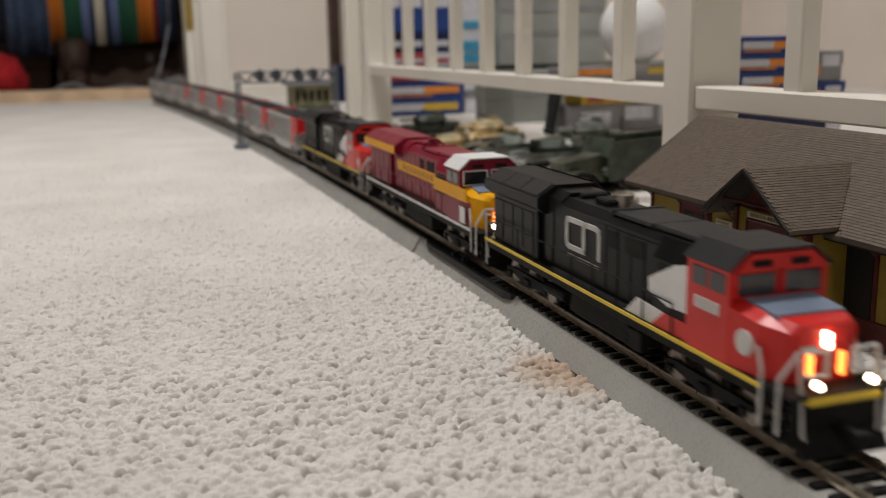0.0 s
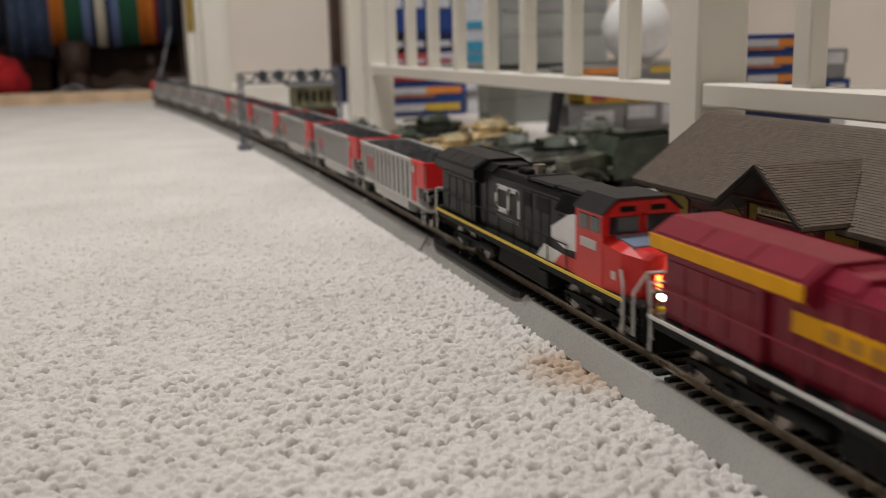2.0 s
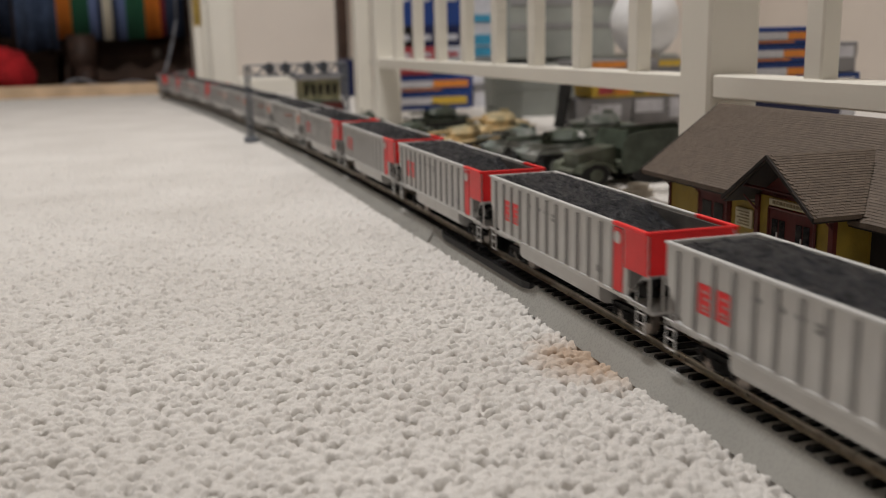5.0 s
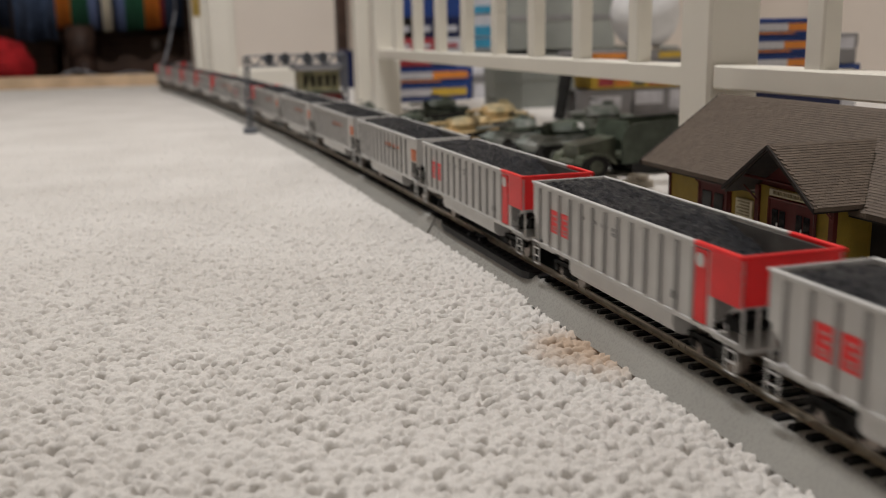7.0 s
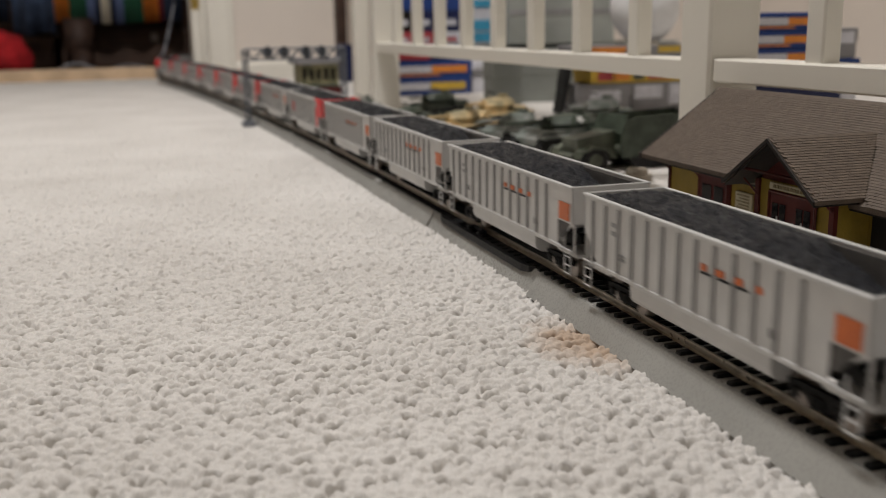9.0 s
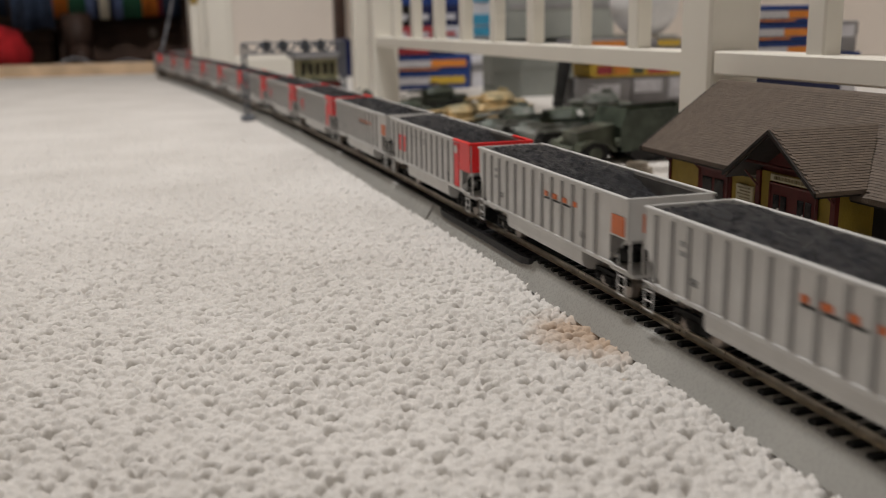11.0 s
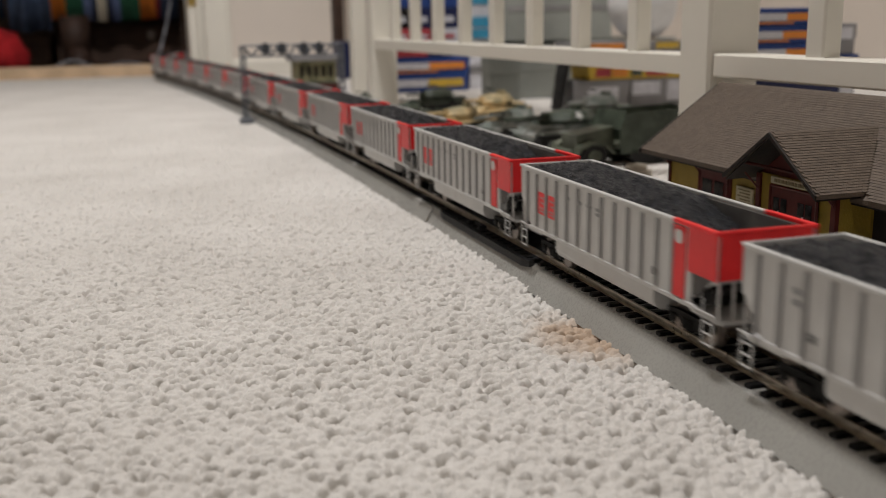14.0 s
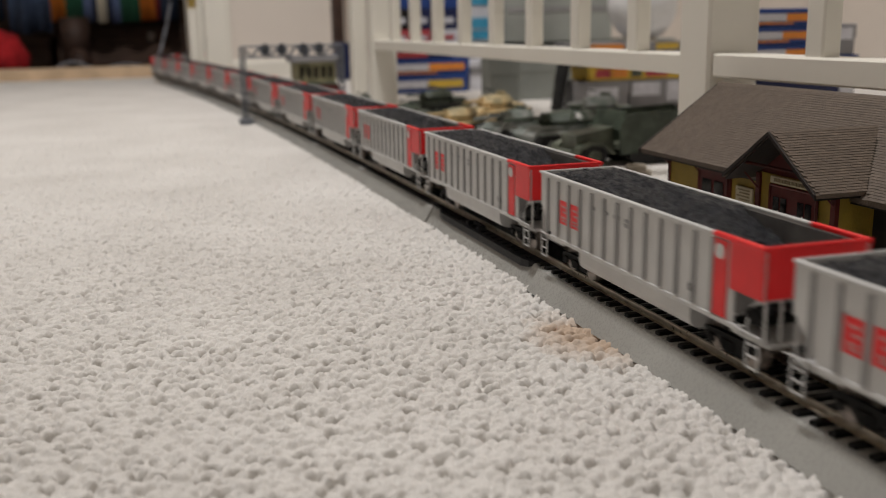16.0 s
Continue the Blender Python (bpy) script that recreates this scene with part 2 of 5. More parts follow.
def carpet():
    """Loop pile: domes on a jittered grid, some of them worn down; fine near the track, coarse far off."""
    rng = np.random.default_rng(4)
    ys = [-6.0, -3.0, -1.0, -0.3, 0.0, 0.08]
    y = 0.12
    while y < 2.78:
        ys.append(y)
        y += 0.00074 * max(1.0, (y / 0.40) ** 1.6)
    ys += [2.79]
    xs = [-2.6, -2.0, -1.5]
    x = -1.2
    while x < -0.016:
        xs.append(x)
        x += 0.00078 if x > -0.28 else min(0.012, 0.00078 * (1 + 18 * (-0.28 - x)))
    xs += list(np.arange(-0.016, 0.3, 0.006)) + [0.4, 0.6, 1.0, 1.6]
    xs, ys = np.array(xs), np.array(ys)
    X, Y = np.meshgrid(xs, ys)
    N = 512

    def domes(cx, cy, reach, spread, low):
        """Round knobs on a jittered lattice with staggered rows."""
        jx, jy, hh = rng.random((N, N)), rng.random((N, N)), low + (1 - low) * rng.random((N, N))
        gy = np.floor(Y / cy).astype(int)
        out = np.zeros_like(X)
        for b in (-1, 0, 1):
            row = gy + b
            shift = 0.5 * (row % 2)
            gx = np.floor(X / cx - shift).astype(int)
            for a in (-1, 0, 1):
                i, j = (gx + a) % N, row % N
                px = (gx + a + shift + 0.5 + spread * (jx[i, j] - 0.5)) * cx
                py = (row + 0.5 + spread * (jy[i, j] - 0.5)) * cy
                d2 = (((X - px) / cx) ** 2 + ((Y - py) / cy) ** 2) / reach ** 2
                out = np.maximum(out, np.sqrt(np.maximum(0, 1 - d2)) * hh[i, j])
        return out

    loops = domes(0.0040, 0.0037, 0.60, 0.60, 0.78)
    tufts = domes(0.0021, 0.0019, 0.70, 0.9, 0.55)
    lump = 0.5 + 0.5 * np.sin(X * 620 + 2.3 * np.sin(Y * 170)) * np.sin(Y * 560 + 1.9 * np.sin(X * 190))
    # gaps where the loops part, in uneven rows
    c3, c4 = 0.0082, 0.0098
    px, py, pd, pw = rng.random((N, N)), rng.random((N, N)), rng.random((N, N)), rng.random((N, N))
    qy = np.floor(Y / c4).astype(int)
    gap = np.zeros_like(X)
    for b in (-1, 0, 1):
        row = qy + b
        qx = np.floor(X / c3 - 0.5 * (row % 2)).astype(int)
        for a in (-1, 0, 1):
            i, j = (qx + a) % N, row % N
            cx, cy = (qx + a + 0.5 * (row % 2) + 0.5 + 0.55 * (px[i, j] - 0.5)) * c3, (row + 0.5 + 0.6 * (py[i, j] - 0.5)) * c4
            tilt = 0.5 * (pw[i, j] - 0.5)
            gap = np.maximum(gap, np.exp(-((X - cx) / (0.0012 + 0.0015 * pw[i, j])) ** 4 - ((Y - cy - tilt * (X - cx)) / 0.0015) ** 4) * pd[i, j] ** 0.6 * (pd[i, j] > 0.22))
    fade = np.clip((1.9 - Y) / 0.9, 0.25, 1)
    Z = (-0.0034 + 0.0029 * loops + 0.0003 * tufts + 0.0010 * lump - 0.0125 * gap) * fade
    Z[(Y < 0.1) | (X > 0.3) | (X < -1.2)] = 0
    # pressed down under the track bed
    under = (np.abs(X) < 0.020) & (Y < 0.62)
    Z[under] = np.minimum(Z[under], 0.0002)
    ny, nx = X.shape
    idx = np.arange(nx * ny).reshape(ny, nx)
    faces = np.stack([idx[:-1, :-1], idx[:-1, 1:], idx[1:, 1:], idx[1:, :-1]], -1).reshape(-1, 4)
    me = bpy.data.meshes.new("floor")
    me.vertices.add(nx * ny)
    me.vertices.foreach_set("co", np.stack([X, Y, Z], -1).ravel())
    me.loops.add(faces.size)
    me.loops.foreach_set("vertex_index", faces.ravel())
    me.polygons.add(len(faces))
    me.polygons.foreach_set("loop_start", np.arange(len(faces)) * 4)
    me.polygons.foreach_set("use_smooth", np.ones(len(faces), bool))
    me.update(calc_edges=True)
    me.materials.append(carpet_material())
    return tagged(new("floor", me), "cream loop-pile carpet with a brown stain beside the track", "carpet", kind="structure")


carpet()

# ---- room shell: the far wall with the closet doorway, the side walls, the closet ----
WY = 2.62          # face of the far wall
JX = -0.033        # edge of the closet doorway
structure("wall_north", boxm(JX + 0.10, 1.7, WY, WY + 0.11, -0.3, 2.45), M_WALL, "plain beige painted wall beside the closet", "wall")
# west wall, south wall and ceiling are unseen, added to bounce the light
structure("wall_west", boxm(-2.75, -2.6, -6, 2.9, -0.02, 2.45), M_WALL, "unseen beige painted side wall, added to close the room", "wall")
structure("wall_south", boxm(-2.75, 1.75, -6.15, -6.0, -0.02, 2.45), M_WALL, "unseen beige painted back wall, added to close the room", "wall")
structure("wall_east", boxm(1.6, 1.75, -6, WY, -0.3, 2.45), M_WALL, "plain beige painted wall behind the railing", "wall")
structure("ceiling", boxm(-2.75, 4.4, -6.15, 4.2, 2.45, 2.55), M_CEIL, "unseen white ceiling, added to close the room", "ceiling")
structure("wall_lintel", boxm(-2.6, JX + 0.10, WY, WY + 0.11, 2.05, 2.45), M_WALL, "plain wall above the closet doorway", "wall")
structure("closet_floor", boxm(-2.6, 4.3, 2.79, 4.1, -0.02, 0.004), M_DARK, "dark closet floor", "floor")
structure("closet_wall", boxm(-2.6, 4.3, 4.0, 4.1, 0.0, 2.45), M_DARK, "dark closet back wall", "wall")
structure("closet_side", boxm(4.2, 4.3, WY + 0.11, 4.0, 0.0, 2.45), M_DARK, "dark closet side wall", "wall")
structure("closet_front", boxm(1.7, 4.3, WY, WY + 0.11, 0.0, 2.45), M_WALL, "plain wall closing the closet", "wall")
structure("door_threshold", boxm(-2.6, -0.125, 2.745, 2.86, -0.02, 0.028, 0.004), M_WOOD, "pale wooden threshold board of the closet", "threshold")

# ---- the railway: a straight that bends gently left, then a tight curve into the closet ----
RAIL_Z = 0.0135
BEND, BEND_Y, CURVE_Y, CURVE_R = 0.031, 0.60, 2.45, 0.55
SKEW, SKEW_Y = 0.012, 0.43      # the near straight meets the next piece at a slight angle


def build_path():
    pts, y, x = [], -6.0, 0.0
    while y < CURVE_Y:
        pts.append((-BEND * max(0, y - BEND_Y) ** 2 + SKEW * min(0, y - SKEW_Y), y))
        y += 0.01
    head = math.atan(-2 * BEND * (CURVE_Y - BEND_Y))   # heading: dx/dy
    x, y = pts[-1]
    for k in range(460):
        head += 0.01 / CURVE_R if head < math.pi / 2 else 0
        x, y = x + 0.01 * math.sin(head), y + 0.01 * math.cos(head)
        pts.append((x, y))
    return np.array(pts)


PATH = build_path()
PATH_S = np.concatenate([[0], np.cumsum(np.hypot(*np.diff(PATH, axis=0).T))]) - 6.0   # zero where y is zero


def on_track(s):
    """Place and turn about z of the track, s metres along it from the camera's side."""
    x, y = np.interp(s, PATH_S, PATH[:, 0]), np.interp(s, PATH_S, PATH[:, 1])
    a, b = s - 0.02, s + 0.02
    dx = np.interp(b, PATH_S, PATH[:, 0]) - np.interp(a, PATH_S, PATH[:, 0])
    dy = np.interp(b, PATH_S, PATH[:, 1]) - np.interp(a, PATH_S, PATH[:, 1])
    return x, y, math.degrees(math.atan2(-dx, dy))


def sweep(bm, profile, s0, s1, step):
    """Draw a closed (x, z) profile along the track."""
    n = max(1, round((s1 - s0) / step))
    rings = []
    for k in range(n + 1):
        m = pose(*on_track(s0 + (s1 - s0) * k / n)[:2], 0, 0, 0, on_track(s0 + (s1 - s0) * k / n)[2])
        rings.append([bm.verts.new(m @ Vector((u, 0, v))) for u, v in profile])
    for a, b in zip(rings, rings[1:]):
        for i in range(len(profile)):
            j = (i + 1) % len(profile)
            bm.faces.new((a[i], a[j], b[j], b[i]))
    bm.faces.new(rings[0])
    bm.faces.new(rings[-1][::-1])
    bmesh.ops.recalc_face_normals(bm, faces=bm.faces[:])
    return bm


BED = [(-0.0225, -0.001), (-0.0163, 0.0089), (-0.0157, 0.0093), (0.0157, 0.0093), (0.0163, 0.0089), (0.0225, -0.001)]
RAIL = [(u, v + 0.002) for u, v in [(-0.0012, 0.0085), (0.0012, 0.0085), (0.0012, 0.0089), (0.00035, 0.0092), (0.00035, 0.0105), (0.00055, 0.0108), (0.00055, 0.0115), (-0.00055, 0.0115), (-0.00055, 0.0108), (-0.00035, 0.0105), (-0.00035, 0.0092), (-0.0012, 0.0089)]]
TIE = mesh_of("tie", quad_box(bmesh.new(), -0.0150, 0.0150, -0.00165, 0.00165, 0.0090, 0.0107, 0.0003), M_BLACK)
JOINTS = [-6.0, -0.03, 0.4290, 0.6050, 0.9, 1.13, 1.36, 1.59, 1.82, 2.05, 2.28, 2.51]
RERAIL = (0.4290, 0.6050)


def track_section(s0, s1, pieces):
    t = thing("track_section", "grey plastic roadbed track with black ties and metal rails", "model track", "track sections", "structure")
    k = 1.045 if s1 < 0.44 else 0.92 if s1 < 0.61 else 1.0
    part("roadbed", sweep(bmesh.new(), [(u * k, v) for u, v in BED], s0 + 0.0003, s1 - 0.0003, 0.03), M_ROADBED, t, "smooth grey plastic roadbed")
    for side in (-1, 1):
        part("rail", sweep(bmesh.new(), [(u + side * 0.0088, v) for u, v in RAIL], s0, s1, 0.03), M_RAIL, t, "worn nickel rail")
    n = round((s1 - s0) / 0.0083)
    loose = bmesh.new()
    for k in range(n):
        x, y, a = on_track(s0 + (k + 0.5) * (s1 - s0) / n)
        if pieces:
            part_at("tie", TIE, t, pose(x, y, 0, 0, 0, a))
        else:
            c, s = math.cos(radians(a)), math.sin(radians(a))
            vs = [loose.verts.new((x + c * u - s * v, y + s * u + c * v, w)) for w in (0.0090, 0.0107) for u, v in ((-0.015, -0.00165), (0.015, -0.00165), (0.015, 0.00165), (-0.015, 0.00165))]
            for f in ((4, 5, 6, 7), (0, 1, 5, 4), (1, 2, 6, 5), (2, 3, 7, 6), (3, 0, 4, 7)):
                loose.faces.new([vs[i] for i in f])
    if not pieces:
        tagged(part("ties", loose, M_BLACK, t), kind="stuff")
    else:
        loose.free()
    return t


for a, b in zip(JOINTS, JOINTS[1:] + [6.95]):
    track_section(a, b, 0.1 < b < 1.0)


def rerailer():
    """Black ramps on both sides of the rails and between them."""
    t = thing("rerailer", "black plastic rerailer ramp clipped over the track", "rerailer", m=pose(0, 0, 0.002))
    a, b = 0.434, 0.592
    for s in (-1, 1):
        bm = bmesh.new()
        plan = [(0.0100, a - 0.004), (0.0125, a + 0.003), (0.0172, a + 0.006), (0.0182, a + 0.014), (0.0182, b - 0.014), (0.0172, b - 0.006), (0.0125, b - 0.003), (0.0100, b + 0.004)]
        low = [bm.verts.new((s * u, v, min(0.0071, 0.0071 - (u - 0.0150) * 0.9))) for u, v in plan]
        top = [bm.verts.new((s * u, v, 0.0108 - (u - 0.0100) * 0.34 - (0.0022 if v < a + 0.004 or v > b - 0.004 else 0))) for u, v in plan]
        bm.faces.new(low)
        bm.faces.new(top)
        for i in range(len(plan)):
            k = (i + 1) % len(plan)
            bm.faces.new((low[i], low[k], top[k], top[i]))
        bmesh.ops.recalc_face_normals(bm, faces=bm.faces[:])
        ramp = part("side_ramp", bm, M_BLACK, t)
        # raised lip round a moulded slot
        bm = bmesh.new()
        for y0, y1, u0, u1 in ((0.516, 0.518, 0.0122, 0.0166), (0.534, 0.536, 0.0122, 0.0166), (0.516, 0.536, 0.0116, 0.0128)):
            quad_box(bm, *sorted((s * u0, s * u1)), y0, y1, 0.0090, 0.0113, 0.0002)
        part("slot_lip", bm, M_BLACK, ramp)
    part("middle_ramp", prism(bmesh.new(), [(a, 0.0088), (a + 0.03, 0.0108), (b - 0.03, 0.0108), (b, 0.0088)], "x", -0.0070, 0.0070), M_BLACK, t)
    return t


rerailer()

# ---- hopper cars: front end towards -y, z from the rail head ----
TOP, HALF, HW = 0.0443, 0.0875, 0.0187


def truck_parts(parent, y, axles, wheel_r=0.0053, frame_mat=None, long=0.0):
    frame_mat = frame_mat or M_UNDER
    span = max(axles)
    tr = part("truck", quad_box(bmesh.new(), -0.0060, 0.0060, y - 0.003, y + 0.003, 0.0045, 0.0085, 0.0005), frame_mat, parent)
    for s in (-1, 1):
        x0, x1 = sorted((s * 0.0108, s * 0.0126))
        bm = prism(bmesh.new(), [(y - span - 0.0045, 0.0060), (y - span - 0.0045, 0.0082), (y - span + 0.002, 0.0088), (y + span - 0.002, 0.0088), (y + span + 0.0045, 0.0082), (y + span + 0.0045, 0.0060), (y + span - 0.003, 0.0058), (y + 0.004, 0.0030), (y - 0.004, 0.0030), (y - span + 0.003, 0.0058)], "x", x0, x1)
        for a in axles:
            quad_box(bm, *sorted((s * 0.0122, s * 0.0139)), y + a - 0.0018, y + a + 0.0018, 0.0038, 0.0070, 0.0004)
        for dy in (-0.0022, 0.0, 0.0022):
            rod(bm, (s * 0.0130, y + dy, 0.0035), (s * 0.0130, y + dy, 0.0070), 0.0009, 6)
        part("side_frame", bm, frame_mat, tr)
    for a in axles:
        bm = bmesh.new()
        rod(bm, (-0.0092, y + a, wheel_r), (0.0092, y + a, wheel_r), 0.0011, 8)
        for s in (-1, 1):
            rod(bm, (s * 0.0074, y + a, wheel_r), (s * 0.0100, y + a, wheel_r), wheel_r, 20)
            rod(bm, (s * 0.0068, y + a, wheel_r), (s * 0.0076, y + a, wheel_r), wheel_r + 0.0006, 20)
        part("wheelset", bm, M_STEEL, tr)
    return tr


def coupler(parent, y, s):
    bm = boxm(-0.0016, 0.0016, min(y, y + s * 0.010), max(y, y + s * 0.010), 0.0085, 0.0112, 0.0003)
    quad_box(bm, -0.0026, 0.0022, min(y + s * 0.0080, y + s * 0.0122), max(y + s * 0.0080, y + s * 0.0122), 0.0078, 0.0120, 0.0006)
    part("coupler", bm, M_UNDER, parent)


def coal_mesh():
    bm = bmesh.new()
    nx, ny = 28, 130
    vs = []
    for j in range(ny + 1):
        for i in range(nx + 1):
            x, y = (i / nx * 2 - 1) * (HW - 0.0011), (j / ny * 2 - 1) * (HALF - 0.0011)
            end = max(0.0, -y - (HALF - 0.066)) / 0.066 if y < 0 else max(0.0, y - (HALF - 0.006)) / 0.006 * 0.08
            z = TOP - 0.0004 - 0.0205 * end - 0.0012 * (x / HW) ** 4 * (1 - end)
            z += 0.0026 * (1 - (x / HW) ** 2) * (1 - end) * max(0.0, min(1.0, (y + 0.035) / 0.05, (HALF - y) / 0.02))
            z += 0.0014 * noise.noise((x * 220, y * 220, 0)) + 0.0013 * noise.noise((x * 70, y * 70, 3)) + 0.0012 * noise.noise((x * 480, y * 480, 9)) + 0.0008 * noise.noise((x * 900, y * 900, 5))
            vs.append(bm.verts.new((x, y, z)))
    for j in range(ny):
        for i in range(nx):
            a = j * (nx + 1) + i
            bm.faces.new((vs[a], vs[a + 1], vs[a + nx + 2], vs[a + nx + 1]))
    return bm


POST = mesh_of("end_post", rod(bmesh.new(), (0, 0, 0.0130), (0, 0, 0.0285), 0.0005, 5), M_HANDRAIL)


def hopper(kind):
    """kind: red or orange, the colour of the front end."""
    tint = M_RED if kind == "red" else M_ORANGE
    label = "grey ribbed coal hopper with %s end panels, loaded with coal" % kind
    car = thing("coal_hopper", label, "hopper car", "coal hoppers of the train")
    # side walls, from the rim down to the sill, thin, with slanted lower corners at the ends
    for s in (-1, 1):
        x0, x1 = sorted((s * HW, s * (HW - 0.0008)))
        prof = [(-HALF, TOP), (HALF, TOP), (HALF, 0.0300), (HALF - 0.0125, 0.0165), (-HALF + 0.0160, 0.0165), (-HALF + 0.0160, 0.0280), (-HALF, 0.0280)]
        side = part("side_panel", prism(bmesh.new(), prof, "x", x0, x1), M_GREY, car)
        # ribs darker than the panels: their side shadows are put into the colour
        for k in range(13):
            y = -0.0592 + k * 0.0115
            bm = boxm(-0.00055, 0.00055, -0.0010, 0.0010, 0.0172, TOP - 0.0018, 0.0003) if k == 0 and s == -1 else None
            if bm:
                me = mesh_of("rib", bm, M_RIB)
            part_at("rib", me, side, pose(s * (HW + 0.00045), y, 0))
        # inside face, the shade within the car put into its darker colour
        part("liner", prism(bmesh.new(), [(-HALF + 0.0012, TOP - 0.0012), (HALF - 0.0012, TOP - 0.0012), (HALF - 0.0012, 0.0300), (HALF - 0.013, 0.0200), (-HALF + 0.013, 0.0200), (-HALF + 0.0012, 0.0300)], "x", *sorted((s * (HW - 0.0009), s * (HW - 0.0013)))), M_LINER, side, "dark inner wall, shade put into its colour")
        # sill along the whole length
        part("side_sill", boxm(*sorted((s * (HW - 0.0006), s * (HW + 0.0006))), -HALF + 0.012, HALF - 0.012, 0.0150, 0.0168, 0.0003), M_GREY, car)
        # coloured panels at the front end, set on the side
        xa, xb = sorted((s * (HW + 0.0001), s * (HW + 0.0006)))
        if kind == "red":
            part("end_stripe", boxm(xa, xb, -0.0677, -0.0597, 0.0172, TOP - 0.0015), tint, side, "red painted stripe")
            part("corner_panel", prism(bmesh.new(), [(-HALF - 0.0002, TOP - 0.0005), (-0.0695, TOP - 0.0005), (-0.0695, 0.0280), (-HALF - 0.0002, 0.0280)], "x", xa, xb), tint, side, "red painted corner panel")
            for a, z, r in ((-0.0637, 0.0390, 0.0026),):
                rod_b = rod(bmesh.new(), (s * (HW + 0.0005), a, z), (s * (HW + 0.0009), a, z), r, 16)
                part("round_emblem", rod_b, M_LET, side, "small white round emblem")
            for k in (0, 1):
                y0 = 0.0454 + k * 0.0115
                bm = bmesh.new()
                for z0, z1, ya, yb in ((0.0240, 0.0345, 0, 1),):
                    quad_box(bm, *sorted((s * (HW + 0.00008), s * (HW + 0.00035 + 0.00004 * ya))), y0 + 0.0084 * ya, y0 + 0.0084 * yb, z0, z1)
                hb = part("herald", bm, M_RED, side, "red square emblem")
                bm = bmesh.new()
                for z0, ya, yb in ((0.0316, 0.0014, 0.0062), (0.0292, 0.0008, 0.0046), (0.0266, 0.0020, 0.0064), (0.0252, 0.0014, 0.0060)):
                    quad_box(bm, *sorted((s * (HW + 0.0002), s * (HW + 0.0006))), y0 + ya, y0 + yb, z0, z0 + 0.0009)
                part("herald_bar", bm, M_WPINK, hb, "pale bars on the emblem")
        else:
            part("corner_panel", boxm(xa, xb, -HALF + 0.0030, -HALF + 0.0135, 0.0290, TOP - 0.0075), tint, side, "orange painted square panel")
            bm = bmesh.new()
            for k, w in enumerate((0.006, 0.0066, 0.0066, 0.0046)):
                quad_box(bm, xa, xb, -0.0400 + k * 0.0105, -0.0400 + k * 0.0105 + w * 0.7, 0.0330, 0.0352)
            part("lettering", bm, tint, side, "orange painted lettering bars")
            bm = bmesh.new()
            for k in range(3):
                quad_box(bm, xa, xb, -0.0330 + k * 0.0105, -0.0330 + k * 0.0105 + 0.0068, 0.0318, 0.0325)
            part("lettering", bm, M_LBLACK, side, "thin black lettering bars")
        bm = bmesh.new()
        for y, z, w, h in ((0.0180, 0.0360, 0.0045, 0.0013), (0.0080, 0.0360, 0.0045, 0.0013), (-0.0020, 0.0360, 0.005, 0.0012), (-0.0020, 0.0340, 0.005, 0.0012), (0.0300, 0.0360, 0.0045, 0.0013)) if kind == "red" else ((0.0555, 0.0350, 0.006, 0.0016), (0.0555, 0.0315, 0.006, 0.0016), (0.0500, 0.0240, 0.004, 0.001), (0.0500, 0.0225, 0.004, 0.001)):
            quad_box(bm, xa, xb - 0.0001 * (s > 0), y, y + w, z, z + h)
        part("lettering", bm, M_LETG, side, "faint grey data lettering bars")
        bm = boxm(xa, xb, -0.0487, -0.0450, 0.0210, 0.0238)
        part("data_plate", bm, M_LBLACK, side, "small black data plate")
    # rim round the top
    bm = bmesh.new()
    for s in (-1, 1):
        quad_box(bm, *sorted((s * (HW - 0.0010), s * (HW + 0.0010))), -HALF, HALF, TOP - 0.0006, TOP + 0.0006, 0.0003)
    rim = part("rim", bm, M_GREY, car)
    if kind == "red":
        bm = bmesh.new()
        for s in (-1, 1):
            quad_box(bm, *sorted((s * (HW - 0.0011), s * (HW + 0.0012))), -HALF - 0.0003, -0.0597, TOP - 0.0008, TOP + 0.0008, 0.0003)
        quad_box(bm, -HW + 0.0012, HW - 0.0012, -HALF - 0.0003, -HALF + 0.0012, TOP - 0.0004, TOP + 0.0008, 0.0003)
        part("rim_cap", bm, tint, rim, "red painted rim at the front end")
    for e in (-1, 1):
        ya, yb = sorted((e * HALF, e * (HALF - 0.0010)))
        front = e == -1
        panel = part("end_panel", boxm(-HW, HW, ya, yb, 0.0280, TOP + 0.0006, 0.0003), tint if front and kind == "red" else M_GREY, car, "%s end panel" % kind if front else "grey end panel")
        if front and kind == "orange":
            for x in (-0.0125, 0.0035):
                part("colour_panel", boxm(x, x + 0.009, -HALF - 0.0004, -HALF + 0.0001, 0.0310, TOP - 0.006), tint, panel, "orange painted panel")
        part("liner", boxm(-HW + 0.0015, HW - 0.0015, *sorted((e * (HALF - 0.0011), e * (HALF - 0.0015))), 0.0285, TOP - 0.0012), M_LINER, car, "dark inner wall, shade put into its colour")
        # slope sheet inside the end and the steel below it
        part("slope_sheet", prism(bmesh.new(), [(e * (HALF - 0.0010), 0.0290), (e * (HALF - 0.0010), 0.0275), (e * (HALF - 0.030), 0.0140), (e * (HALF - 0.030), 0.0155)], "x", -HW + 0.001, HW - 0.001), M_GREY, car)
        bm = boxm(-0.0165, 0.0165, *sorted((e * (HALF + 0.0005), e * (HALF - 0.0200))), 0.0125, 0.0140, 0.0003)
        part("end_platform", bm, M_GREY, car)
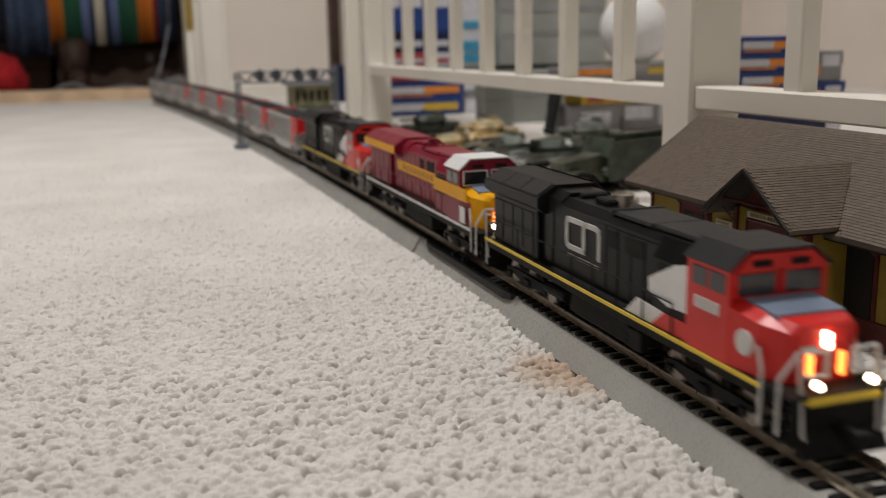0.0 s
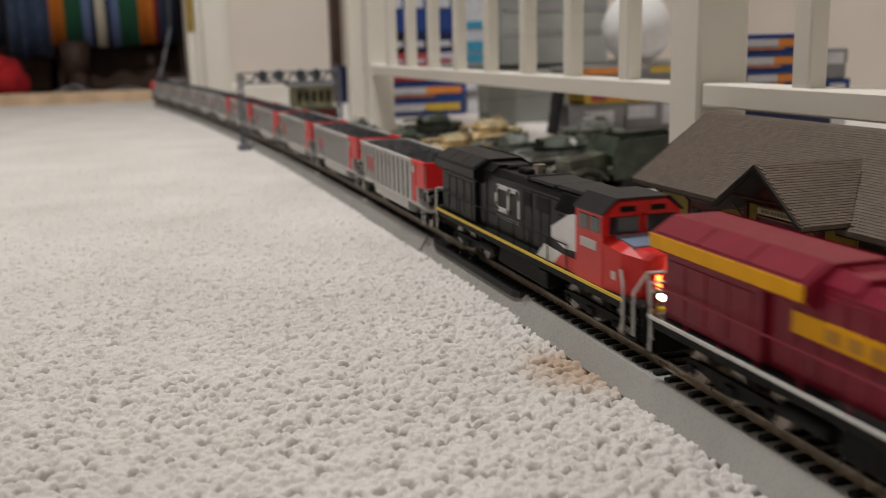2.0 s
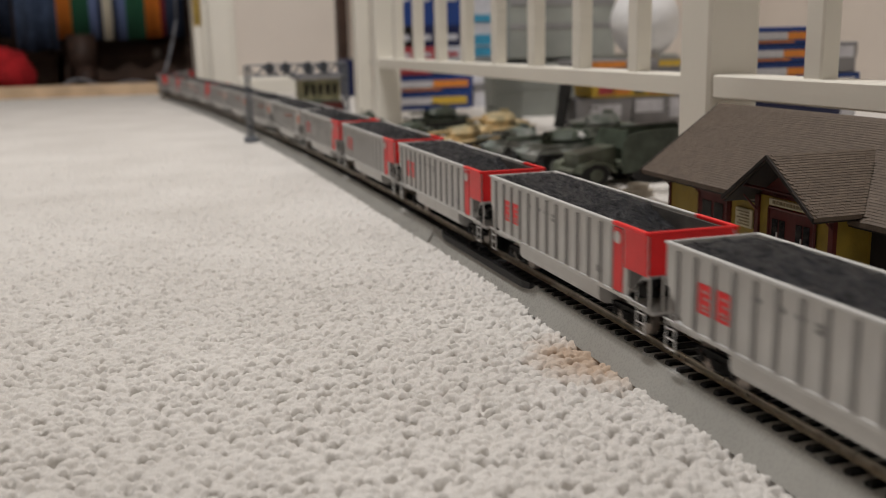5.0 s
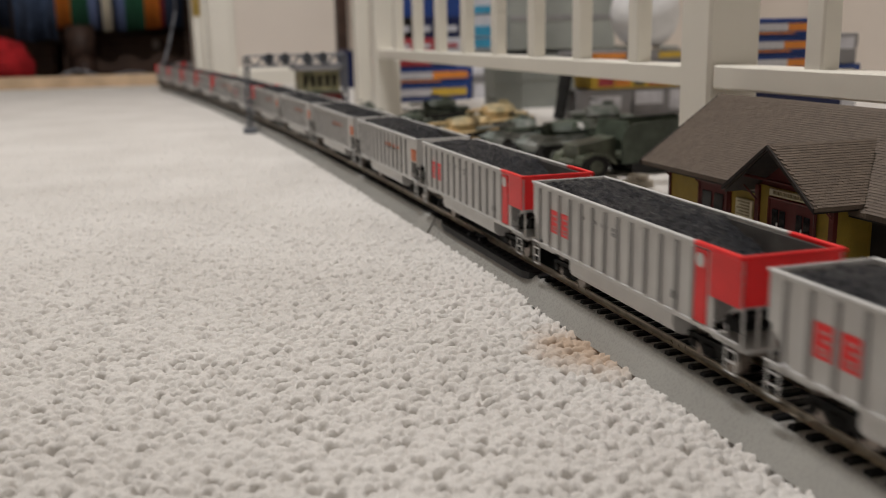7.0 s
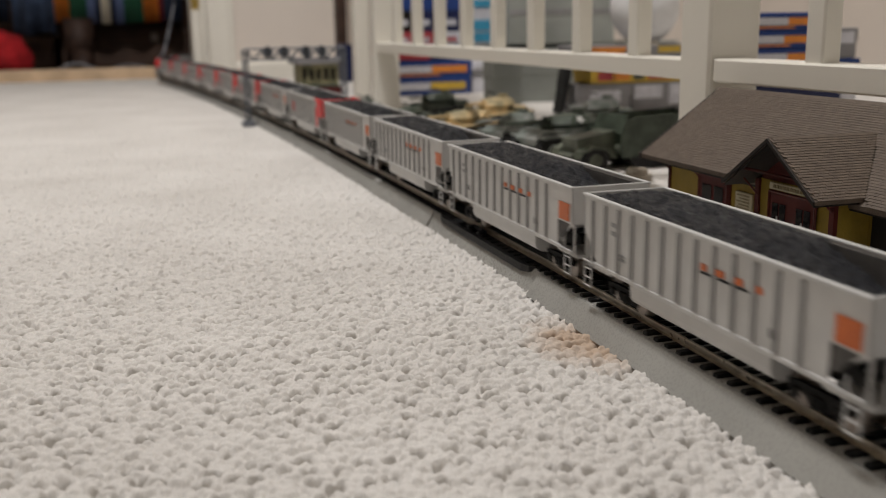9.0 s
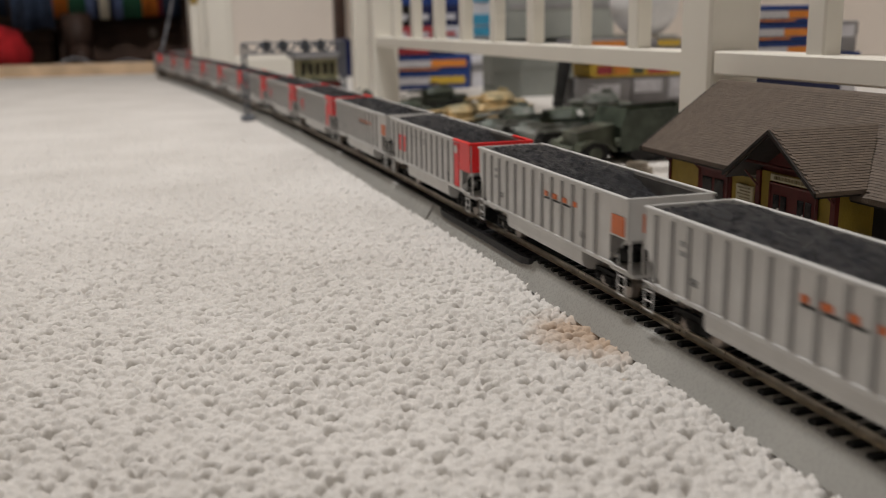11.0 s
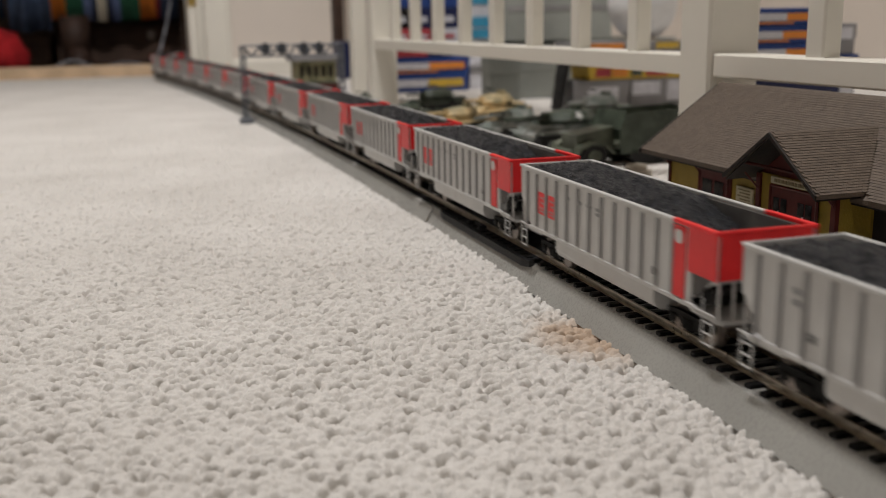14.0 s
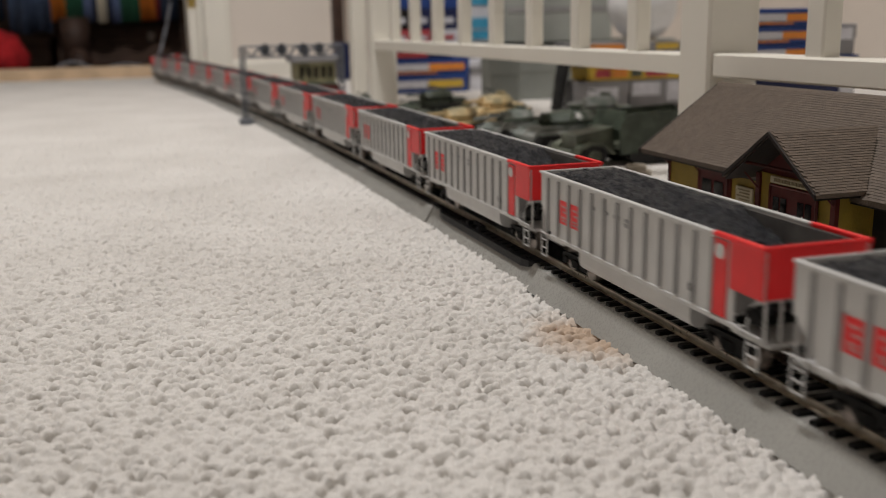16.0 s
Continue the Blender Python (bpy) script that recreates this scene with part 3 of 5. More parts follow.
        for x in (-0.0172, -0.0115, -0.0050, 0.0050, 0.0115, 0.0172):
            part_at("end_post", POST, car, pose(x, e * (HALF - 0.0008), 0))
        for s in (-1, 1):
            bm = bmesh.new()
            for y in (HALF - 0.0012, HALF - 0.0075):
                rod(bm, (s * (HW + 0.0002), e * y, 0.0050), (s * (HW + 0.0002), e * y, 0.0160 if y > HALF - 0.005 else 0.0210), 0.00036, 5)
            for z in (0.0052, 0.0090, 0.0128, 0.0158):
                rod(bm, (s * (HW + 0.0002), e * (HALF - 0.0012), z), (s * (HW + 0.0002), e * (HALF - 0.0075), z), 0.00034, 5)
            rod(bm, (s * (HW + 0.0002), e * HALF, 0.0160), (s * (HW + 0.0002), e * (HALF - 0.022), 0.0160), 0.0004, 5)
            part("ladder", bm, M_GREY, car, "thin grey ladder")
        bm = prism(bmesh.new(), [(e * (HALF - 0.0020), 0.0180), (e * (HALF - 0.0130), 0.0180), (e * (HALF - 0.0130), 0.0270)], "x", -HW + 0.003, -HW + 0.0036)
        rod(bm, (-0.010, e * (HALF - 0.012), 0.0185), (0.002, e * (HALF - 0.012), 0.0185), 0.0026, 10)
        part("brake_gear", bm, M_UNDER, car)
        truck_parts(car, e * 0.0610, (-0.0100, 0.0100))
        coupler(car, e * HALF, e)
    # rounded tub below the sill
    prof = [(-0.0184, 0.0160), (-0.0184, 0.0108), (-0.0180, 0.0092), (-0.0170, 0.0078), (-0.0152, 0.0068), (-0.0115, 0.0063), (0.0115, 0.0063), (0.0152, 0.0068), (0.0170, 0.0078), (0.0180, 0.0092), (0.0184, 0.0108), (0.0184, 0.0160)]
    part("tub", prism(bmesh.new(), prof, "y", -0.0455, 0.0455), M_GREY, car)
    part("centre_sill", boxm(-0.0030, 0.0030, -HALF, HALF, 0.0095, 0.0135), M_UNDER, car)
    part("coal_load", coal_mesh(), M_COAL, car, "heap of shiny black coal", smooth=False)
    return car


# ---- engines: nose towards -y, z from the rail head ----
def engine(style, emblem=True):
    is_black = style == "black"
    body, roof = (M_LBLACK, M_LROOF) if is_black else (M_MAROON, M_MAROON)
    cabm = M_LRED if is_black else M_MAROON
    label = ("black model diesel locomotive with a red cab and white stripe" if is_black else "maroon and yellow model diesel locomotive with a white cab roof")
    e = thing("locomotive", label, "locomotive", "locomotives of the train")
    F, B = -0.1385, 0.1195          # front and rear of the platform
    DECK = 0.0212
    part("frame", boxm(-0.0165, 0.0165, F + 0.010, B - 0.002, 0.0150, DECK - 0.0012, 0.0004), M_UNDER, e)
    part("walkway", boxm(-0.0180, 0.0180, F + 0.002, B, DECK - 0.0012, DECK, 0.0002), M_UNDER, e)
    for s in (-1, 1):
        xa, xb = sorted((s * 0.0179, s * 0.0186))
        part("sill_stripe", boxm(xa, xb, -0.1215, B, DECK - 0.0017, DECK - 0.0003), M_YELC if is_black else M_LET, e, "yellow stripe" if is_black else "white stripe")
        part("side_sill", boxm(*sorted((s * 0.0168, s * 0.0179)), -0.1215, B, DECK - 0.0052, DECK - 0.0012, 0.0003), M_UNDER, e)
    part("fuel_tank", prism(bmesh.new(), [(-0.0150, 0.0150), (-0.0160, 0.0070), (-0.0120, 0.0035), (0.0120, 0.0035), (0.0160, 0.0070), (0.0150, 0.0150)], "y", -0.034, 0.018), M_UNDER, e, smooth=False)
    for s in (-1, 1):
        part("air_tank", rod(bmesh.new(), (s * 0.0152, 0.021, 0.0112), (s * 0.0152, 0.043, 0.0112), 0.0027, 12), M_UNDER, e)
        bm = boxm(*sorted((s * 0.0130, s * 0.0172)), -0.047, -0.037, 0.0065, 0.0150, 0.0005)
        part("battery_box", bm, M_UNDER, e)
    for y in (-0.0840, 0.0740):
        truck_parts(e, y, (-0.0225, 0.0, 0.0225), 0.0060)
    coupler(e, B - 0.004, 1)
    coupler(e, F + 0.004, -1)
    # long hood
    hw = 0.0130
    HZ = 0.0553
    hood = part("long_hood", prism(bmesh.new(), [(-hw, DECK), (-hw, HZ - 0.0035), (-hw + 0.0035, HZ), (hw - 0.0035, HZ), (hw, HZ - 0.0035), (hw, DECK)], "y", -0.080, 0.060), body, e)
    part("equipment_hood", prism(bmesh.new(), [(-0.0168, DECK), (-0.0168, HZ - 0.0085), (-0.0125, HZ - 0.0008), (0.0125, HZ - 0.0008), (0.0168, HZ - 0.0085), (0.0168, DECK)], "y", -0.080, -0.054), body, e)
    for s in (-1, 1):
        for k in range(10):
            y = -0.0520 + k * 0.0104
            if -0.006 < y < 0.034 and is_black:
                continue
            part("hood_door", boxm(*sorted((s * (hw - 0.0002), s * (hw + 0.00045))), y, y + 0.0094, DECK + 0.002, HZ - 0.0050, 0.0002), body, hood)
        part("vent", boxm(*sorted((s * hw, s * (hw + 0.0007))), -0.020, -0.0125, HZ - 0.0135, HZ - 0.0060, 0.0002), M_UNDER, hood)
        part("vent", boxm(*sorted((s * hw, s * (hw + 0.0007))), -0.0420, -0.0270, HZ - 0.0135, HZ - 0.0060, 0.0002), M_UNDER, hood)
        bm = bmesh.new()
        for k in range(7):
            quad_box(bm, *sorted((s * 0.0165, s * 0.0172)), -0.0775, -0.0590, HZ - 0.0215 + k * 0.0018, HZ - 0.0205 + k * 0.0018)
        part("grille", bm, M_UNDER, hood)
    # roof gear
    part("roof_hatch", boxm(-0.0105, 0.0105, -0.078, -0.044, HZ - 0.0005, HZ + 0.0016, 0.0006), roof, e)
    part("roof_hatch", boxm(-0.0110, 0.0110, -0.042, -0.0120, HZ - 0.0005, HZ + 0.0012, 0.0005), roof, e)
    part("roof_rib", boxm(-0.0118, 0.0118, -0.0125, -0.0105, HZ - 0.0005, HZ + 0.0018, 0.0003), roof, e)
    part("chimney", boxm(-0.0055, 0.0055, 0.004, 0.016, HZ - 0.0005, HZ + 0.0028, 0.0008), M_UNDER if is_black else roof, e)
    part("horn", rod(rod(bmesh.new(), (-0.002, -0.004, HZ), (-0.002, -0.004, HZ + 0.0045), 0.0022, 12), (-0.002, -0.004, HZ + 0.0038), (-0.002, -0.004, HZ + 0.0062), 0.0032, 12), M_STEEL if is_black else M_MAROON, e)
    part("silencer", rod(bmesh.new(), (-0.006, 0.0285, HZ + 0.0012), (0.006, 0.0285, HZ + 0.0012), 0.0016, 10), roof, e)
    # radiator with its wide wings
    W0 = 0.0480 if is_black else 0.0320
    part("radiator_body", boxm(-0.0155, 0.0155, 0.055, 0.1130, DECK, 0.0490, 0.0006), body, e)
    w = part("radiator_wing", prism(bmesh.new(), [(-0.0150, 0.0455), (-0.0186, 0.0485), (-0.0186, 0.0530), (-0.0095, 0.0590), (0.0095, 0.0590), (0.0186, 0.0530), (0.0186, 0.0485), (0.0150, 0.0455)], "y", W0, 0.1185), body, e)
    for s in (-1, 1):
        if not is_black:
            part("wing_panel", boxm(*sorted((s * 0.0184, s * 0.0191)), W0 + 0.0002, 0.1183, 0.0480, 0.0531), M_YEL, w, "yellow painted panel")
        n = 3
        for k in range(n):
            d = (0.1185 - W0 - 0.004) / n
            part("radiator_screen", prism(bmesh.new(), [(s * 0.0178, 0.0537), (s * 0.0100, 0.0588), (s * 0.0098, 0.0595), (s * 0.0178, 0.0543)], "y", W0 + 0.002 + k * d, W0 + 0.0012 + (k + 1) * d), roof, w)
        for k in range(4):
            part("radiator_door", boxm(*sorted((s * 0.0153, s * 0.0159)), 0.060 + k * 0.0130, 0.0712 + k * 0.0130, DECK + 0.003, 0.0440, 0.0002), body, w)
    part("wing_front", prism(bmesh.new(), [(-0.0132, 0.0500), (-0.0126, 0.0535), (-0.0085, 0.0572), (0.0085, 0.0572), (0.0126, 0.0535), (0.0132, 0.0500)], "y", W0 - 0.014, W0 + 0.001), body, e)
    # cab
    CB, CF = -0.0790, -0.1035
    cabw = 0.0180
    cab = part("cab", prism(bmesh.new(), [(-cabw, DECK), (-cabw, 0.0525), (-0.0115, 0.0583), (0.0115, 0.0583), (cabw, 0.0525), (cabw, DECK)], "y", CF, CB), cabm, e)
    roofm = M_LROOF if is_black else M_LWHITE
    part("cab_roof", prism(bmesh.new(), [(-cabw - 0.0004, 0.0522), (-0.0117, 0.0584), (0.0117, 0.0584), (cabw + 0.0004, 0.0522), (cabw + 0.0008, 0.0529), (0.0120, 0.0592), (-0.0120, 0.0592), (-cabw - 0.0008, 0.0529)], "y", CF - 0.0012, CB + 0.0014), roofm, cab, "dark grey cab roof" if is_black else "white cab roof")
    for s in (-1, 1):
        for y0, y1 in ((-0.1015, -0.0925), (-0.0912, -0.0825)):
            part("side_window", boxm(*sorted((s * (cabw - 0.0004), s * (cabw + 0.0003))), y0, y1, 0.0440, 0.0508, 0.0003), M_GLASS, cab, "dark glazed cab window")
        part("windscreen", boxm(*sorted((s * 0.0012, s * 0.0155)), CF - 0.0006, CF + 0.0004, 0.0438, 0.0512, 0.0003), M_GLASS, cab, "dark windscreen")
        bm = bmesh.new()
        for za in (0.0430, 0.0514):
            quad_box(bm, *sorted((s * 0.0010, s * 0.0160)), CF - 0.0010, CF, za, za + 0.0007)
        for xa in (0.0010, 0.0154):
            quad_box(bm, *sorted((s * xa, s * (xa + 0.0007))), CF - 0.0010, CF, 0.0430, 0.0521)
        part("windscreen_frame", bm, cabm if is_black else M_LWHITE, cab)
        part("number_box", boxm(*sorted((s * 0.0035, s * 0.0105)), CF - 0.0013, CF + 0.0002, 0.0532, 0.0556, 0.0002), M_UNDER, cab)
    part("brow", prism(bmesh.new(), [(-0.0160, 0.0522), (-0.0112, 0.0575), (0.0112, 0.0575), (0.0160, 0.0522)], "y", CF - 0.0010, CF + 0.001), cabm, cab)
    # nose: sloped top, tapered front
    NZ, NF = 0.0425, -0.1270
    bm = bmesh.new()
    rings = []
    for y, wx, zt, ch in ((CF, 0.0178, NZ, 0.0020), (-0.1165, 0.0164, NZ - 0.0012, 0.0026), (NF + 0.0015, 0.0120, NZ - 0.0024, 0.0026), (NF, 0.0092, NZ - 0.0034, 0.0022)):
        rings.append([bm.verts.new(p) for p in ((-wx, y, DECK - 0.002), (wx, y, DECK - 0.002), (wx, y, zt - ch), (wx * 0.72, y, zt), (-wx * 0.72, y, zt), (-wx, y, zt - ch))])
    bm.faces.new(rings[0])
    bm.faces.new(rings[-1][::-1])
    for ra, rb in zip(rings, rings[1:]):
        for i in range(6):
            j = (i + 1) % 6
            bm.faces.new((ra[i], rb[i], rb[j], ra[j]))
    bmesh.ops.recalc_face_normals(bm, faces=bm.faces[:])
    nose = part("nose", bm, cabm if is_black else M_YEL, e)
    # blue-grey slab: the reflection on the nose top is put into its colour
    part("nose_top", prism(bmesh.new(), [(CF - 0.0003, NZ + 0.0010), (-0.1195, NZ - 0.0009), (-0.1195, NZ - 0.0022), (CF - 0.0003, NZ - 0.001)], "x", -0.0122, 0.0122), M_SILVERBLUE, nose, "nose top with a blue-grey reflection put into its colour")
    if not is_black:
        for s in (-1, 1):
            bm = bmesh.new()
            pr = [(s * 0.0181, CF), (s * 0.0165, -0.1165), (s * 0.0125, -0.1225), (s * 0.0120, -0.1215), (s * 0.0175, CF)]
            part("nose_flank", prism(bm, pr, "z", DECK - 0.001, 0.0350), M_MAROON, nose, "maroon nose side")
    bm = bmesh.new()
    for z in (NZ - 0.0062, NZ - 0.0090):
        rod(bm, (0.0, NF + 0.0005, z), (0.0, NF - 0.0010, z), 0.00125, 12)
    part("headlight", bm, M_LAMP, nose, "two lit white headlights")
    part("nose_door", boxm(0.0025, 0.0075, NF - 0.0002, NF + 0.0008, DECK, NZ - 0.0090, 0.0002), cabm if is_black else M_YEL, nose)
    # platform end, pilot and plough
    pilot = part("pilot", prism(bmesh.new(), [(-0.0165, DECK - 0.001), (0.0165, DECK - 0.001), (0.0165, 0.0060), (0.0120, 0.0022), (-0.0120, 0.0022), (-0.0165, 0.0060)], "y", F + 0.0040, F + 0.0055), M_UNDER, e, "black pilot plate")
    part("plough", prism(bmesh.new(), [(F + 0.0040, 0.0095), (F - 0.0005, 0.0022), (F + 0.0045, 0.0022)], "x", -0.0150, 0.0150), M_UNDER, e)
    part("anticlimber", boxm(-0.0125, 0.0125, F + 0.0015, F + 0.0055, DECK - 0.0032, DECK - 0.0006, 0.0004), M_YELC if is_black else M_UNDER, e)
    for s in (-1, 1):
        part("ditch_light", rod(bmesh.new(), (s * 0.0093, F + 0.0045, DECK + 0.0030), (s * 0.0093, F + 0.0020, DECK + 0.0030), 0.00135, 12), M_LAMP, pilot, "lit warm ditch light")
        part("ditch_housing", rod(bmesh.new(), (s * 0.0093, F + 0.0060, DECK + 0.0030), (s * 0.0093, F + 0.0030, DECK + 0.0030), 0.0018, 12), M_UNDER, pilot)
        # glowing slab stands in for the ditch light's shine on the nose
        part("nose_glow", boxm(*sorted((s * 0.0045, s * 0.0066)), NF - 0.0006, NF + 0.0010, DECK + 0.002, DECK + 0.0095), M_GLOWRED, pilot, "orange glow on the nose behind the lights")
        bm = bmesh.new()
        for z in (0.0055, 0.0100, 0.0145):
            quad_box(bm, *sorted((s * 0.0135, s * 0.0176)), F + 0.008, -0.1225, z, z + 0.0005)
        for yy in (F + 0.0078, -0.1222):
            rod(bm, (s * 0.0172, yy, 0.0050), (s * 0.0172, yy, DECK), 0.0005, 5)
        part("step", bm, M_UNDER, e)
        bm = bmesh.new()
        pipe(bm, [(s * 0.0180, F + 0.0085, 0.0075), (s * 0.0180, F + 0.0085, DECK + 0.0040), (s * 0.0135, F + 0.0060, DECK + 0.0125), (s * 0.0045, F + 0.0050, DECK + 0.0125), (s * 0.0045, F + 0.0050, DECK + 0.0050), (s * 0.0120, F + 0.0050, DECK + 0.0050)], 0.00062)
        pipe(bm, [(s * 0.0135, F + 0.0060, DECK + 0.0125), (s * 0.0132, F + 0.0030, 0.0080), (s * 0.0120, F + 0.0030, 0.0065)], 0.00062)
        pipe(bm, [(s * 0.0180, -0.1215, 0.0075), (s * 0.0180, -0.1215, DECK + 0.0040), (s * 0.0172, -0.1180, DECK + 0.0110)], 0.00062)
        part("front_handrail", bm, M_HANDRAIL, e, "bent pale grey front handrail")
        bm = bmesh.new()
        ys = [-0.070 + 0.0205 * k for k in range(10)]
        for y in ys:
            rod(bm, (s * 0.0181, y, DECK - 0.001), (s * 0.0181, y, DECK + 0.0118), 0.00034, 5)
        pipe(bm, [(s * 0.0181, ys[0], DECK + 0.0118), (s * 0.0181, ys[-1], DECK + 0.0118)], 0.00034)
        part("side_handrail", bm, M_UNDER if is_black else M_MAROON, e)
        bm = bmesh.new()
        pipe(bm, [(s * 0.0180, B - 0.001, 0.0060), (s * 0.0180, B - 0.001, DECK + 0.0120), (s * 0.0080, B - 0.001, DECK + 0.0120), (s * 0.0080, B - 0.001, DECK)], 0.0005)
        part("rear_handrail", bm, M_HANDRAIL, e)
    part("rear_lamp", rod(rod(bmesh.new(), (-0.0022, 0.1128, 0.0415), (-0.0022, 0.1142, 0.0415), 0.0015, 10), (0.0022, 0.1128, 0.0415), (0.0022, 0.1142, 0.0415), 0.0015, 10), M_LET, e)
    # decoration
    for s in (-1, 1):
        def deco(name, prof, m, x, label, parent):
            part(name, prism(bmesh.new(), prof, "x", *sorted((s * x, s * (x + 0.0004)))), m, parent, label)
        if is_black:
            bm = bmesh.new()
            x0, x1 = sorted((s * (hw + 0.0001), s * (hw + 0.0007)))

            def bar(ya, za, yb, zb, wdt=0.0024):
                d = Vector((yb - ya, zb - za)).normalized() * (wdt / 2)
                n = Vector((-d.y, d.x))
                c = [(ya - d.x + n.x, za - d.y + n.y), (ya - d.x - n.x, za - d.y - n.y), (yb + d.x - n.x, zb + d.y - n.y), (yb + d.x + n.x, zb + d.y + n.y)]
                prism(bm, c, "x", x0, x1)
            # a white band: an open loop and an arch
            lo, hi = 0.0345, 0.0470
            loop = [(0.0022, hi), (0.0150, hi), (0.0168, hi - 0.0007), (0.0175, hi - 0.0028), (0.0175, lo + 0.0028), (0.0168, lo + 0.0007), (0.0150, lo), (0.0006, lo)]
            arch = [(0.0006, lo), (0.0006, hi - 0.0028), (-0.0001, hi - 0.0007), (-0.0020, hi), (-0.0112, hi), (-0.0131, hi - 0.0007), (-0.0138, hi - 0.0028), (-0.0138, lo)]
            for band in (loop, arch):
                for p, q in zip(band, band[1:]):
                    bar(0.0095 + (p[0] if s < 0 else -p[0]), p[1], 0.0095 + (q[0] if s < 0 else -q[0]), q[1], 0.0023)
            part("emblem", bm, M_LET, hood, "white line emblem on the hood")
            bm = bmesh.new()
            for k, wd in enumerate((0.006, 0.0165, 0.0075)):
                quad_box(bm, x0, x1, (-0.0045, 0.0035, 0.0195)[k], (-0.0045, 0.0035, 0.0195)[k] + wd * 0.8, 0.0300, 0.0313)
            part("lettering", bm, M_LETG, hood, "small grey lettering bars")
            deco("white_wedge", [(-0.0520, 0.0335), (-0.0520, 0.0385), (-0.0700, 0.0470), (-0.0800, 0.0490), (-0.0800, 0.0315), (-0.0660, 0.0305)], M_LWHITE, 0.0169, "white slanted stripe", hood)
            deco("white_wedge", [(-0.0350, DECK), (-0.0545, DECK), (-0.0630, 0.0275), (-0.0440, 0.0285)], M_LWHITE, 0.0169, "white slanted stripe", hood)
            deco("red_panel", [(-0.0545, DECK), (-0.0800, DECK), (-0.0800, 0.0275), (-0.0632, 0.0275)], M_LRED, 0.0169, "red painted panel", hood)
            deco("side_box", [(-0.0350, DECK), (-0.0800, DECK), (-0.0800, 0.0280), (-0.0440, 0.0280)], M_LBLACK, 0.0150, "black side box", hood)
            bm = bmesh.new()
            for k in range(4):
                quad_box(bm, *sorted((s * cabw, s * (cabw + 0.0005))), -0.0985 + k * 0.0037, -0.0957 + k * 0.0037, 0.0362, 0.0402)
            part("number_bar", bm, M_LET, cab, "white number bars")
        else:
            deco("yellow_band", [(-0.0560, 0.0357), (0.0430, 0.0357), (0.0430, 0.0427), (-0.0560, 0.0427)], M_YEL, hw + 0.0005, "yellow painted band", hood)
            deco("yellow_band", [(-0.1160, 0.0352), (-0.0560, 0.0352), (-0.0560, 0.0427), (-0.1160, 0.0427)], M_YEL, cabw, "yellow painted band", hood)
            bm = bmesh.new()
            for k in range(9):
                quad_box(bm, *sorted((s * (hw + 0.0008), s * (hw + 0.0011))), -0.050 + k * 0.0090, -0.050 + k * 0.0090 + 0.0060, 0.0371, 0.0412)
            part("lettering", bm, M_DULLGOLD, hood, "dull gold lettering bars")
            deco("white_patch", [(-0.1125, DECK + 0.001), (-0.1040, DECK + 0.001), (-0.1040, DECK + 0.0105), (-0.1125, DECK + 0.0105)], M_LWHITE, cabw, "white data patch", cab)
    if is_black and not emblem:
        for s in (-1, 1):
            part("small_plate", boxm(*sorted((s * 0.0160, s * 0.0172)), -0.1130, -0.1100, 0.0265, 0.0300), M_LET, nose, "small pale plate")
    elif is_black:
        for s in (-1, 1):
            part("round_emblem", rod(bmesh.new(), (s * 0.0160, -0.1112, 0.0310), (s * 0.0176, -0.1112, 0.0310), 0.0042, 24), M_LET, nose, "pale round emblem")
        bm = boxm(-0.0085, -0.0035, NF - 0.0008, NF + 0.001, NZ - 0.0105, NZ - 0.0092)
        part("nose_emblem", bm, M_LET, nose, "small white bar emblem")
    return e


# ---- the train and how far it has run ----
RUN = [(0.0, 0.0), (3.5, 0.764), (7.0, 1.532), (9.0, 1.970), (12.5, 2.717), (14.5, 3.131), (16.0, 3.433)]


def run_at(t):
    """Distance run, smooth between the known times."""
    ts, ds = [r[0] for r in RUN], [r[1] for r in RUN]
    c = np.polyfit(ts, ds, 4)
    return float(np.polyval(c, t) - np.polyval(c, 0))


FIRST_HOPPER = 1.1205
CAR, ENG = 0.189, 0.2682
ORANGE = (6, 7, 8, 9, 11)
TRAIN = []


def make_train():
    s = FIRST_HOPPER - 0.2309
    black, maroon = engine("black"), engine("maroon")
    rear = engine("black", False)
    for ob in (black, maroon, rear):
        ob.scale = (1.0, 1.016, 0.966)
    for ob, k in ((rear, 0), (maroon, 1), (black, 2)):
        TRAIN.append((ob, s - k * ENG))
    red, orange = hopper("red"), hopper("orange")
    first = {True: orange, False: red}
    used = set()
    for k in range(31):
        o = k in ORANGE
        ob = first[o] if o not in used else copy_thing(first[o], pose(0, 0, 0))
        used.add(o)
        TRAIN.append((ob, FIRST_HOPPER + k * CAR))


make_train()

# ---- white slatted bed frame beside the track ----
RX = 0.160


